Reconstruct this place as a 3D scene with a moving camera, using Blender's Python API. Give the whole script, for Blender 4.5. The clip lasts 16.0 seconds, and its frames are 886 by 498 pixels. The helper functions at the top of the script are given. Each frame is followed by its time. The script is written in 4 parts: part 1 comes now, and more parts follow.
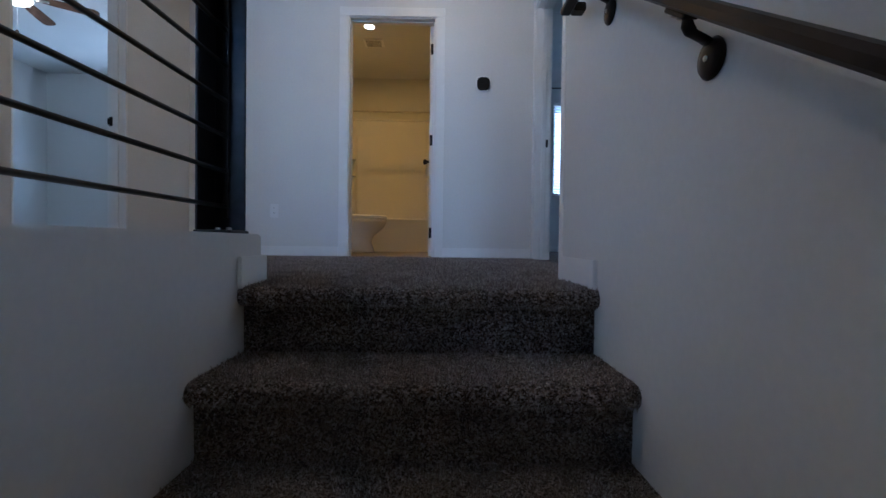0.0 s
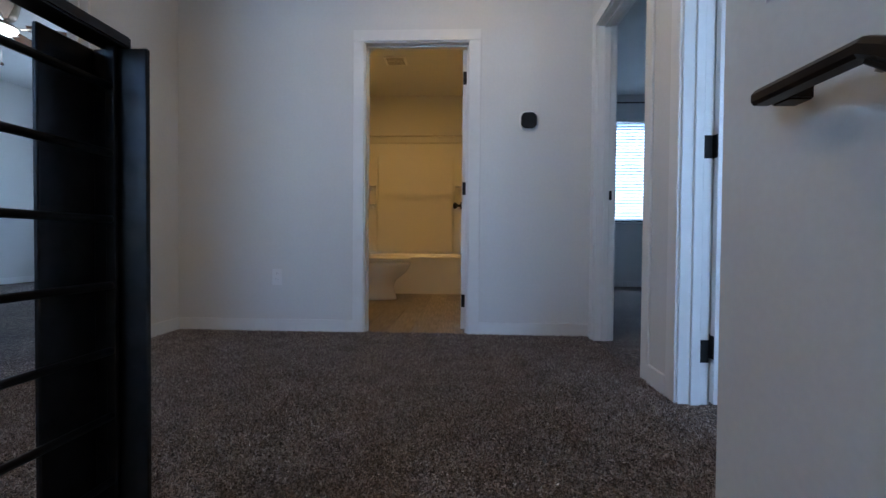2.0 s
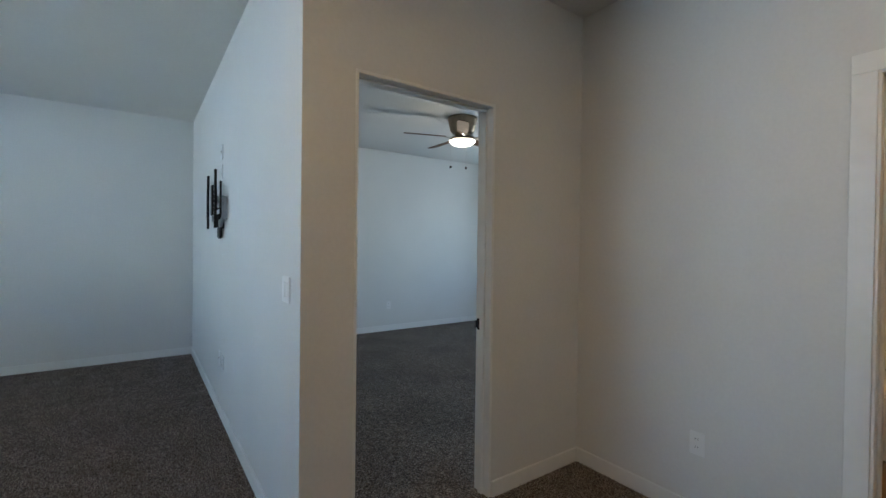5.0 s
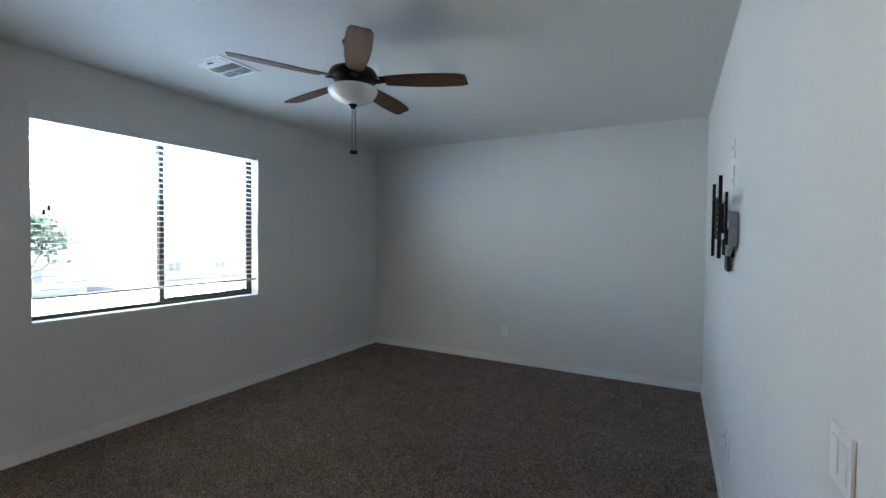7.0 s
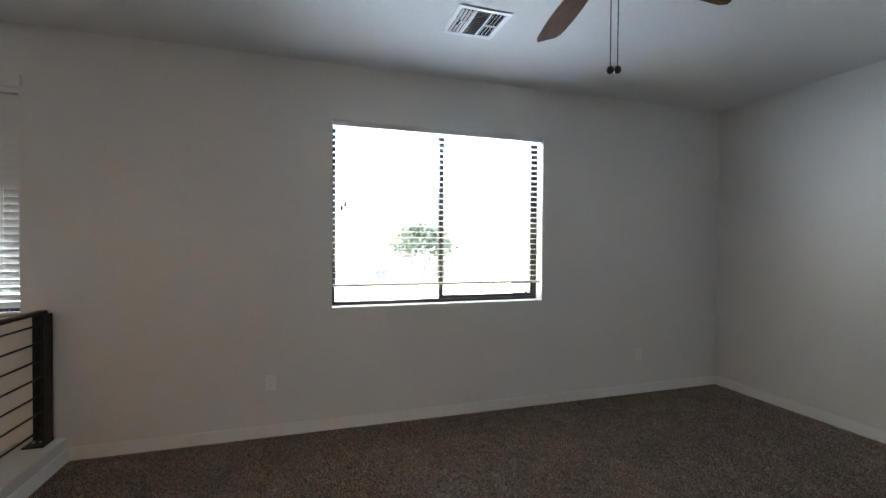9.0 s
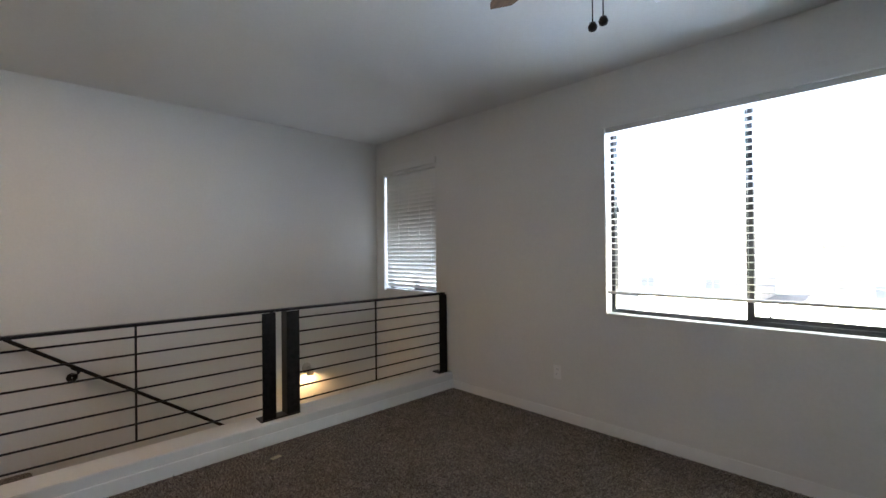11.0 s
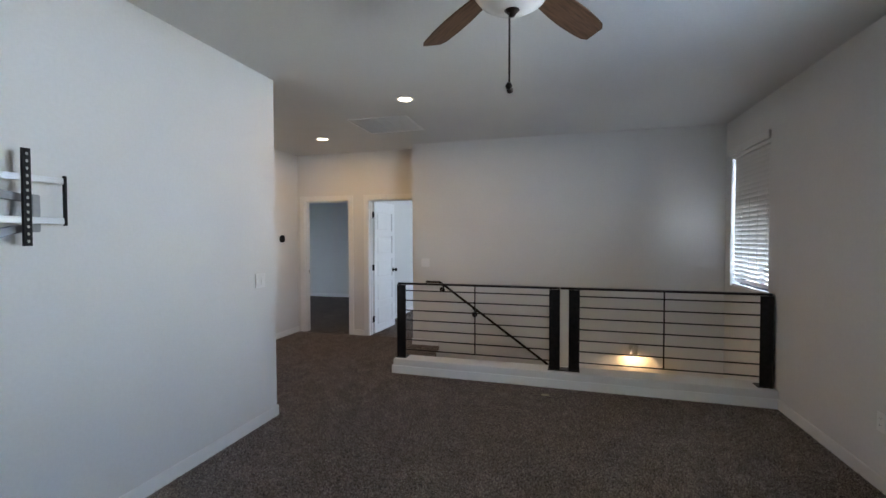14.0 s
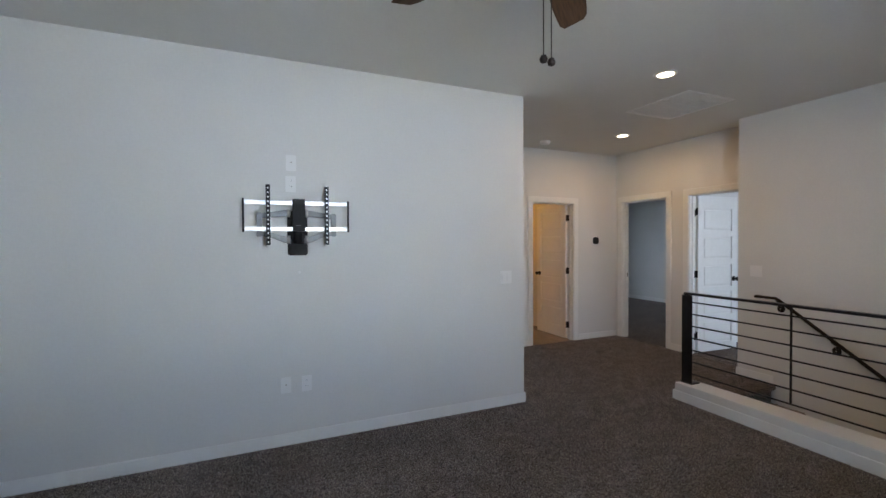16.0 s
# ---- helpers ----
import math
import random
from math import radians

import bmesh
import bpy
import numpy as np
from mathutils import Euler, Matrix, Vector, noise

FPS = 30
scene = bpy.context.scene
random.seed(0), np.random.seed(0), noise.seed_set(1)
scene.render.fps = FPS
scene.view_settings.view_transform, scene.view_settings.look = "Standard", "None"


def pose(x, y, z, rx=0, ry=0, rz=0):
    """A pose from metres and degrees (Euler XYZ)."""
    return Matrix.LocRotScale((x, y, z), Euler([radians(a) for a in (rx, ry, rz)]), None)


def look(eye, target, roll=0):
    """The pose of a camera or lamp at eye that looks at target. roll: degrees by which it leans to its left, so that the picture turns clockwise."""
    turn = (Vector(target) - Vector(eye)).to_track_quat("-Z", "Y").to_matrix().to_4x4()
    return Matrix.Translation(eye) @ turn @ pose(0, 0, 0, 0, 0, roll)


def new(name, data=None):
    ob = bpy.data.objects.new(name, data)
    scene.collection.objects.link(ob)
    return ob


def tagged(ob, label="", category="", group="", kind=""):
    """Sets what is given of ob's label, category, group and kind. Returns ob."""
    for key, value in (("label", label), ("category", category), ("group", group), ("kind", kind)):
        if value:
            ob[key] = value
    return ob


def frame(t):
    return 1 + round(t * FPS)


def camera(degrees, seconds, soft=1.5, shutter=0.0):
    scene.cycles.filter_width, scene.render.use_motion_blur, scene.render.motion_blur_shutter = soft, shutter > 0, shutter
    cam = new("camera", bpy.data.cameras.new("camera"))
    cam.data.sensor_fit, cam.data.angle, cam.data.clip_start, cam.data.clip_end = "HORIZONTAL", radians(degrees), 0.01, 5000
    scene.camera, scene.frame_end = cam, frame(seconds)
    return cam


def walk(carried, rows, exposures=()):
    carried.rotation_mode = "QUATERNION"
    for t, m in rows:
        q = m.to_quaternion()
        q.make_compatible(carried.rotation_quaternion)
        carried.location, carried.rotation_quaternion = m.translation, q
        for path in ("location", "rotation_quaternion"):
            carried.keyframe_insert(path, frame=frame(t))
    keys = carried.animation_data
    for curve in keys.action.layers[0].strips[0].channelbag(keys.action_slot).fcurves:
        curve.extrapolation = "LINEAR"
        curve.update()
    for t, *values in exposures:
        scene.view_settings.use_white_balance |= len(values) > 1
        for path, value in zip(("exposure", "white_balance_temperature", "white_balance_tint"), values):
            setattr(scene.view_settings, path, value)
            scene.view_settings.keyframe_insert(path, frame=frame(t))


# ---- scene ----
cam = camera(91.7, 16.0)
# camera: seconds, eye, target, roll
PATH = [
    (0, (0.504, 1.04, 0.134), (0.528, 3.039, 0.102), 0.7),
    (0.5, (0.465, 1.194, 0.261), (0.495, 3.193, 0.219), 0.8),
    (1, (0.476, 1.386, 0.372), (0.502, 3.386, 0.337), 0.6),
    (1.5, (0.485, 1.528, 0.514), (0.491, 3.528, 0.479), 0.4),
    (2, (0.42, 1.701, 0.641), (0.335, 3.698, 0.602), 0.5),
    (2.5, (0.343, 1.877, 0.767), (0.18, 3.869, 0.71), 0.4),
    (3, (0.325, 2.06, 0.89), (-0.005, 4.032, 0.851), 0.3),
    (3.2, (0.271, 2.122, 0.947), (-0.118, 4.083, 0.898), 0.0),
    (5.3, (0.068, 2.466, 1.377), (-1.746, 3.308, 1.357), 0.8),
    (5.5, (0.013, 2.506, 1.403), (-1.893, 3.112, 1.381), 0.7),
    (6, (-0.133, 2.616, 1.463), (-2.13, 2.53, 1.426), 0.3),
    (6.5, (-0.438, 2.667, 1.458), (-2.35, 2.081, 1.429), 0.6),
    (7, (-0.753, 2.657, 1.522), (-2.514, 1.71, 1.47), 0.6),
    (7.5, (-1.037, 2.654, 1.494), (-2.573, 1.375, 1.449), 0.7),
    (8, (-1.291, 2.425, 1.465), (-2.552, 0.874, 1.418), 0.6),
    (8.5, (-1.525, 2.25, 1.438), (-2.524, 0.518, 1.398), 0.4),
    (9, (-1.813, 2.2, 1.416), (-2.408, 0.291, 1.385), 0.4),
    (9.5, (-2.175, 2.221, 1.433), (-2.229, 0.222, 1.396), 0.6),
    (10, (-2.625, 2.219, 1.416), (-2.068, 0.298, 1.397), 0.7),
    (10.2, (-2.796, 2.201, 1.423), (-2.014, 0.36, 1.416), 0.3),
    (12.3, (-4.239, 1.682, 1.367), (-2.357, 1.006, 1.35), 0.2),
    (12.5, (-4.313, 1.608, 1.386), (-2.397, 1.037, 1.366), 0.5),
    (13, (-4.488, 1.325, 1.451), (-2.5, 1.115, 1.408), 0.2),
    (13.5, (-4.604, 1.039, 1.46), (-2.61, 1.178, 1.411), 0.0),
    (14, (-4.602, 0.66, 1.464), (-2.676, 1.195, 1.413), -0.1),
    (14.5, (-4.547, 0.332, 1.473), (-2.76, 1.23, 1.425), -0.0),
    (15, (-4.385, 0.031, 1.475), (-2.815, 1.27, 1.424), -0.1),
    (15.5, (-4.108, -0.179, 1.463), (-2.882, 1.401, 1.423), -0.3),
    (16, (-3.789, -0.323, 1.449), (-2.987, 1.509, 1.416), -0.3),
]
# seconds, stops, kelvin, tint
EXPOSURES = [(0, 1.74, 4550, 8), (2, 1.75, 4800, 8), (3, 1.72, 5250, 8), (5.3, 1.80, 5600, 3), (6.5, 1.82, 5800, 5), (7.5, 1.86, 5950, 8), (9, 1.97, 6500, 11), (12.5, 1.97, 6200, 12), (14, 1.90, 6150, 12), (16, 1.80, 6300, 13)]
walk(cam, [(t, look(eye, target, roll)) for t, eye, target, roll in PATH], EXPOSURES)

# ---- world, sun, large lights ----
world = bpy.data.worlds.new("sky")
scene.world = world
world.use_nodes = True
wn, wl = world.node_tree.nodes, world.node_tree.links
sky = wn.new("ShaderNodeTexSky")
sky.sky_type = "NISHITA"
sky.sun_disc = False
sky.sun_elevation, sky.sun_rotation = radians(50), radians(90)
wn["Background"].inputs[1].default_value = 0.15
wl.new(sky.outputs[0], wn["Background"].inputs[0])

sun = new("sun", bpy.data.lights.new("sun", "SUN"))
sun.data.energy, sun.data.angle, sun.data.color = 5.0, radians(0.5), (1.0, 0.95, 0.88)
# high sun along the street: it falls into none of the windows
sun.matrix_world = pose(0, 0, 20, -40, 0, -90)


def area(name, x, y, z, rx, ry, rz, w, h, watts, colour=(1, 1, 1), shape="RECTANGLE"):
    d = bpy.data.lights.new(name, "AREA")
    d.shape, d.size, d.size_y, d.energy, d.color = shape, w, h, watts, colour
    ob = new(name, d)
    ob.matrix_world = pose(x, y, z, rx, ry, rz)
    return ob


DAY = (0.57, 0.75, 1.0)
EARTH = (1.0, 0.95, 0.70)
WARM = (1.0, 0.60, 0.25)
SILL_OUT = -1.30
# daylight at the heads of the window openings, where the sky stands
area("daylight_loft", -2.868, SILL_OUT, 2.07, 70, 0, 0, 1.70, 0.50, 11.5, DAY)
# sunlit ground and street, thrown up through the same opening
area("groundlight_loft", -2.868, -1.55, 0.84, 122, 0, 0, 1.70, 0.45, 17.0, EARTH)
area("daylight_stair", 0.38, SILL_OUT, 1.65, 90, 0, 0, 0.85, 1.3, 7.5, (0.74, 0.86, 1.0))
area("daylight_bedroom", -3.7, 8.19, 1.6, 90, 0, 180, 1.7, 1.3, 5.4, (0.66, 0.82, 0.96))
area("daylight_north_room", 3.1, 8.19, 1.6, 90, 0, 180, 1.45, 1.4, 17.0, (0.74, 0.86, 1.0))
area("daylight_east_room", 3.1, SILL_OUT, 1.6, 90, 0, 0, 1.7, 1.3, 11.5, (0.74, 0.86, 1.0))

# ---- materials ----


def mat(name, colour=(0.8, 0.8, 0.8), rough=0.5, metal=0.0, emit=None, power=0.0):
    m = bpy.data.materials.new(name)
    m.use_nodes = True
    b = m.node_tree.nodes["Principled BSDF"]
    b.inputs["Base Color"].default_value = (*colour, 1)
    b.inputs["Roughness"].default_value = rough
    b.inputs["Metallic"].default_value = metal
    if emit:
        b.inputs["Emission Color"].default_value = (*emit, 1)
        b.inputs["Emission Strength"].default_value = power
    return m


def textured(name, stops, scale, rough=(0.5, 0.5), bump=0.1, bump_scale=200, distance=0.002, detail=4, stretch=(1, 1, 1), metal=0.0, wash=0.12, wash_scale=1.5):
    """A noise-mottled surface: fine grain through a colour ramp, a broad wash over it, and fine relief."""
    m = mat(name, rough=rough[0], metal=metal)
    n, l = m.node_tree.nodes, m.node_tree.links
    b = n["Principled BSDF"]
    co = n.new("ShaderNodeTexCoord")
    mp = n.new("ShaderNodeMapping")
    mp.inputs["Scale"].default_value = stretch
    l.new(co.outputs["Object"], mp.inputs["Vector"])
    fine = n.new("ShaderNodeTexNoise")
    fine.inputs["Scale"].default_value, fine.inputs["Detail"].default_value = scale, detail
    l.new(mp.outputs[0], fine.inputs["Vector"])
    ramp = n.new("ShaderNodeValToRGB")
    ramp.color_ramp.elements[0].position, ramp.color_ramp.elements[1].position = stops[0][0], stops[-1][0]
    ramp.color_ramp.elements[0].color, ramp.color_ramp.elements[1].color = (*stops[0][1], 1), (*stops[-1][1], 1)
    for p, c in stops[1:-1]:
        ramp.color_ramp.elements.new(p).color = (*c, 1)
    l.new(fine.outputs["Fac"], ramp.inputs[0])
    broad = n.new("ShaderNodeTexNoise")
    broad.inputs["Scale"].default_value, broad.inputs["Detail"].default_value = wash_scale, 3
    l.new(co.outputs["Object"], broad.inputs["Vector"])
    rng = n.new("ShaderNodeMapRange")
    rng.inputs[1].default_value, rng.inputs[2].default_value = 0.3, 0.7
    rng.inputs[3].default_value, rng.inputs[4].default_value = 1 - wash, 1 + wash
    l.new(broad.outputs["Fac"], rng.inputs[0])
    mix = n.new("ShaderNodeMix")
    mix.data_type, mix.blend_type = "RGBA", "MULTIPLY"
    mix.inputs[0].default_value = 1
    l.new(ramp.outputs[0], mix.inputs[6])
    l.new(rng.outputs[0], mix.inputs[7])
    l.new(mix.outputs[2], b.inputs["Base Color"])
    rr = n.new("ShaderNodeMapRange")
    rr.inputs[3].default_value, rr.inputs[4].default_value = rough
    l.new(fine.outputs["Fac"], rr.inputs[0])
    l.new(rr.outputs[0], b.inputs["Roughness"])
    if bump:
        bn = n.new("ShaderNodeTexNoise")
        bn.inputs["Scale"].default_value, bn.inputs["Detail"].default_value = bump_scale, 3
        l.new(mp.outputs[0], bn.inputs["Vector"])
        bp = n.new("ShaderNodeBump")
        bp.inputs["Strength"].default_value, bp.inputs["Distance"].default_value = bump, distance
        l.new(bn.outputs["Fac"], bp.inputs["Height"])
        l.new(bp.outputs[0], b.inputs["Normal"])
    return m


PAINT = textured("wall_paint", [(0.3, (0.690, 0.688, 0.668)), (0.7, (0.720, 0.718, 0.698))], 60, (0.55, 0.7), 0.12, 170, 0.002, wash=0.02)
CEIL = textured("ceiling_paint", [(0.3, (0.665, 0.665, 0.650)), (0.7, (0.695, 0.695, 0.680))], 60, (0.6, 0.8), 0.15, 140, 0.002, wash=0.02)
TRIM = textured("trim_paint", [(0.3, (0.78, 0.78, 0.765)), (0.7, (0.81, 0.81, 0.795))], 20, (0.3, 0.4), 0.03, 60, 0.001, wash=0.02)
DOORP = textured("door_paint", [(0.3, (0.81, 0.81, 0.80)), (0.7, (0.84, 0.84, 0.83))], 20, (0.32, 0.42), 0.03, 90, 0.001, wash=0.02)


def carpet_material():
    """Cut pile: tuft-sized cells of mixed yarn colours, clumps and trodden patches, with deep relief."""
    m = mat("carpet", rough=1.0)
    n, l = m.node_tree.nodes, m.node_tree.links
    b = n["Principled BSDF"]
    b.inputs["Specular IOR Level"].default_value = 0.1
    b.inputs["Sheen Weight"].default_value, b.inputs["Sheen Roughness"].default_value = 0.08, 0.5
    co = n.new("ShaderNodeTexCoord")
    warp = n.new("ShaderNodeTexNoise")
    warp.inputs["Scale"].default_value = 90
    l.new(co.outputs["Object"], warp.inputs["Vector"])
    mixv = n.new("ShaderNodeMix")
    mixv.data_type = "VECTOR"
    mixv.inputs[0].default_value = 0.006
    l.new(co.outputs["Object"], mixv.inputs[4])
    l.new(warp.outputs["Color"], mixv.inputs[5])
    tuft = n.new("ShaderNodeTexVoronoi")
    tuft.inputs["Scale"].default_value = 210
    l.new(mixv.outputs[1], tuft.inputs["Vector"])
    split = n.new("ShaderNodeSeparateColor")
    l.new(tuft.outputs["Color"], split.inputs[0])
    clump = n.new("ShaderNodeTexNoise")
    clump.inputs["Scale"].default_value, clump.inputs["Detail"].default_value = 85, 5
    l.new(co.outputs["Object"], clump.inputs["Vector"])
    add = n.new("ShaderNodeMath")
    add.operation = "MULTIPLY_ADD"
    l.new(clump.outputs["Fac"], add.inputs[0])
    add.inputs[1].default_value = 0.8
    sub = n.new("ShaderNodeMath")
    sub.operation = "MULTIPLY_ADD"
    l.new(split.outputs[0], sub.inputs[0])
    sub.inputs[1].default_value, sub.inputs[2].default_value = 0.95, -0.40
    l.new(sub.outputs[0], add.inputs[2])
    wide = n.new("ShaderNodeTexNoise")
    wide.inputs["Scale"].default_value, wide.inputs["Detail"].default_value = 26, 3
    l.new(co.outputs["Object"], wide.inputs["Vector"])
    more = n.new("ShaderNodeMath")
    more.operation = "MULTIPLY_ADD"
    more.inputs[1].default_value = 0.5
    l.new(wide.outputs["Fac"], more.inputs[0])
    less = n.new("ShaderNodeMath")
    less.operation = "SUBTRACT"
    less.inputs[1].default_value = 0.28
    l.new(add.outputs[0], less.inputs[0])
    l.new(less.outputs[0], more.inputs[2])
    add = more
    ramp = n.new("ShaderNodeValToRGB")
    r = ramp.color_ramp
    r.elements[0].position, r.elements[0].color = 0.10, (0.027, 0.022, 0.020, 1)
    r.elements[1].position, r.elements[1].color = 0.95, (0.450, 0.388, 0.338, 1)
    r.elements.new(0.40).color = (0.088, 0.069, 0.057, 1)
    r.elements.new(0.60).color = (0.188, 0.140, 0.103, 1)
    r.elements.new(0.74).color = (0.250, 0.215, 0.194, 1)
    l.new(add.outputs[0], ramp.inputs[0])
    patch = n.new("ShaderNodeTexNoise")
    patch.inputs["Scale"].default_value, patch.inputs["Detail"].default_value = 2.0, 4
    l.new(co.outputs["Object"], patch.inputs["Vector"])
    rng = n.new("ShaderNodeMapRange")
    rng.inputs[1].default_value, rng.inputs[2].default_value = 0.3, 0.7
    rng.inputs[3].default_value, rng.inputs[4].default_value = 0.78, 1.2
    l.new(patch.outputs["Fac"], rng.inputs[0])
    mul = n.new("ShaderNodeMix")
    mul.data_type, mul.blend_type = "RGBA", "MULTIPLY"
    mul.inputs[0].default_value = 1
    l.new(ramp.outputs[0], mul.inputs[6])
    l.new(rng.outputs[0], mul.inputs[7])
    l.new(mul.outputs[2], b.inputs["Base Color"])
    bp = n.new("ShaderNodeBump")
    bp.inputs["Strength"].default_value, bp.inputs["Distance"].default_value = 1.0, 0.012
    l.new(add.outputs[0], bp.inputs["Height"])
    l.new(bp.outputs[0], b.inputs["Normal"])
    return m


CARPET = carpet_material()
STEEL = textured("black_steel", [(0.3, (0.010, 0.010, 0.012)), (0.7, (0.022, 0.022, 0.026))], 30, (0.28, 0.45), 0.05, 90, 0.001, metal=0.6)
RAIL = textured("oiled_bronze", [(0.3, (0.011, 0.008, 0.007)), (0.7, (0.026, 0.018, 0.015))], 25, (0.32, 0.5), 0.05, 90, 0.001, metal=0.7)
BLACK = textured("black_plastic", [(0.3, (0.007, 0.007, 0.008)), (0.7, (0.013, 0.013, 0.014))], 40, (0.45, 0.6), 0.05, 200, 0.0005)
BLACK.node_tree.nodes["Principled BSDF"].inputs["Specular IOR Level"].default_value = 0.22
WHITE = mat("white_plastic", (0.80, 0.80, 0.79), 0.3)
CHROME = mat("brushed_nickel", (0.55, 0.53, 0.50), 0.28, 1.0)
SILVER = textured("brushed_aluminium", [(0.3, (0.72, 0.73, 0.74)), (0.7, (0.82, 0.83, 0.84))], 40, (0.25, 0.4), 0.04, 90, 0.001, stretch=(1, 20, 20), metal=0.85)
GREYMET = textured("grey_metal", [(0.3, (0.24, 0.25, 0.26)), (0.7, (0.32, 0.33, 0.34))], 40, (0.45, 0.6), 0.05, 90, 0.001, metal=0.35)
BLADE = textured("walnut_blade", [(0.25, (0.050, 0.026, 0.015)), (0.5, (0.11, 0.060, 0.034)), (0.75, (0.15, 0.085, 0.050))], 7, (0.55, 0.7), 0.08, 60, 0.001, stretch=(1.2, 14, 14))
BLADE.node_tree.nodes["Principled BSDF"].inputs["Specular IOR Level"].default_value = 0.2
BOWL = mat("frosted_glass", (0.82, 0.82, 0.80), 0.25)
BOWL_ON = mat("lit_frosted_glass", (0.85, 0.82, 0.75), 0.3, emit=(1.0, 0.86, 0.66), power=1.6)
LAMP_ON = mat("lit_lens", (0.9, 0.88, 0.8), 0.3, emit=(1.0, 0.80, 0.52), power=3.5)
BRONZE = textured("warm_bronze", [(0.3, (0.26, 0.19, 0.12)), (0.7, (0.36, 0.27, 0.18))], 30, (0.3, 0.42), 0.03, 90, 0.001, metal=0.9)
PORCELAIN = mat("porcelain", (0.75, 0.74, 0.71), 0.12)
TUBM = mat("acrylic", (0.74, 0.73, 0.70), 0.2)
SLAT = mat("blind_slat", (0.72, 0.72, 0.70), 0.4)
THIN = mat("thin_blind_slat", (0.80, 0.80, 0.79), 0.4)
tn, tl = THIN.node_tree.nodes, THIN.node_tree.links
glow, both_ = tn.new("ShaderNodeBsdfTranslucent"), tn.new("ShaderNodeMixShader")
glow.inputs[0].default_value = (0.80, 0.82, 0.84, 1)
both_.inputs[0].default_value = 0.35
tl.new(tn["Principled BSDF"].outputs[0], both_.inputs[1])
tl.new(glow.outputs[0], both_.inputs[2])
tl.new(both_.outputs[0], tn["Material Output"].inputs[0])
FRAME = textured("window_frame_black", [(0.3, (0.012, 0.012, 0.015)), (0.7, (0.022, 0.022, 0.026))], 30, (0.35, 0.5), 0.04, 90, 0.001)
PLANK = textured("vinyl_plank", [(0.25, (0.13, 0.105, 0.085)), (0.5, (0.21, 0.175, 0.14)), (0.75, (0.30, 0.26, 0.215))], 5, (0.5, 0.65), 0.06, 80, 0.001, stretch=(14, 1.2, 14))
# each plank a little lighter or darker than the next
qn, ql = PLANK.node_tree.nodes, PLANK.node_tree.links
q_info, q_range, q_mix = qn.new("ShaderNodeObjectInfo"), qn.new("ShaderNodeMapRange"), qn.new("ShaderNodeMix")
q_mix.data_type, q_mix.blend_type = "RGBA", "MULTIPLY"
q_mix.inputs[0].default_value = 1
q_range.inputs[3].default_value, q_range.inputs[4].default_value = 0.72, 1.28
ql.new(q_info.outputs["Random"], q_range.inputs[0])
ql.new(qn["Principled BSDF"].inputs["Base Color"].links[0].from_socket, q_mix.inputs[6])
ql.new(q_range.outputs[0], q_mix.inputs[7])
ql.new(q_mix.outputs[2], qn["Principled BSDF"].inputs["Base Color"])
GROUND = textured("dry_ground", [(0.3, (0.42, 0.38, 0.32)), (0.7, (0.54, 0.50, 0.43))], 2, (0.9, 1), 0.4, 30, 0.02)
STUCCO = textured("stucco", [(0.3, (0.66, 0.62, 0.56)), (0.7, (0.74, 0.70, 0.64))], 8, (0.8, 0.95), 0.3, 60, 0.004)
ROOF = textured("roof_tile", [(0.3, (0.46, 0.41, 0.37)), (0.7, (0.56, 0.51, 0.46))], 10, (0.8, 0.95), 0.4, 12, 0.03)
LEAF = textured("foliage", [(0.3, (0.15, 0.20, 0.15)), (0.7, (0.20, 0.26, 0.20))], 3, (0.6, 0.8), 0)
BARK = textured("bark", [(0.3, (0.42, 0.40, 0.37)), (0.7, (0.50, 0.48, 0.45))], 8, (0.9, 1), 0.5, 20, 0.01)
GREYGLASS = mat("far_window_glass", (0.36, 0.39, 0.42), 0.15)
TAG = mat("yellow_paper", (0.62, 0.56, 0.36), 0.8)
DARK = mat("dark_recess", (0.02, 0.02, 0.02), 0.9)
GLASS = mat("window_glass", (1, 1, 1), 0.02)
gb = GLASS.node_tree.nodes["Principled BSDF"]
gb.inputs["Transmission Weight"].default_value, gb.inputs["IOR"].default_value = 1.0, 1.02

# ---- mesh helpers ----


def box(bm, x0, x1, y0, y1, z0, z1, m=None):
    vs = [bm.verts.new(Vector(p) if m is None else m @ Vector(p)) for p in
          ((x0, y0, z0), (x1, y0, z0), (x1, y1, z0), (x0, y1, z0), (x0, y0, z1), (x1, y0, z1), (x1, y1, z1), (x0, y1, z1))]
    for q in ((0, 3, 2, 1), (4, 5, 6, 7), (0, 1, 5, 4), (1, 2, 6, 5), (2, 3, 7, 6), (3, 0, 4, 7)):
        bm.faces.new([vs[i] for i in q])
    return bm


def soft(bm, width=0.003, segments=2):
    bmesh.ops.recalc_face_normals(bm, faces=bm.faces)
    edges = [e for e in bm.edges if len(e.link_faces) == 2 and e.calc_face_angle(0) > 0.5]
    bmesh.ops.bevel(bm, geom=edges, offset=width, segments=segments, affect="EDGES", clamp_overlap=True)
    return bm


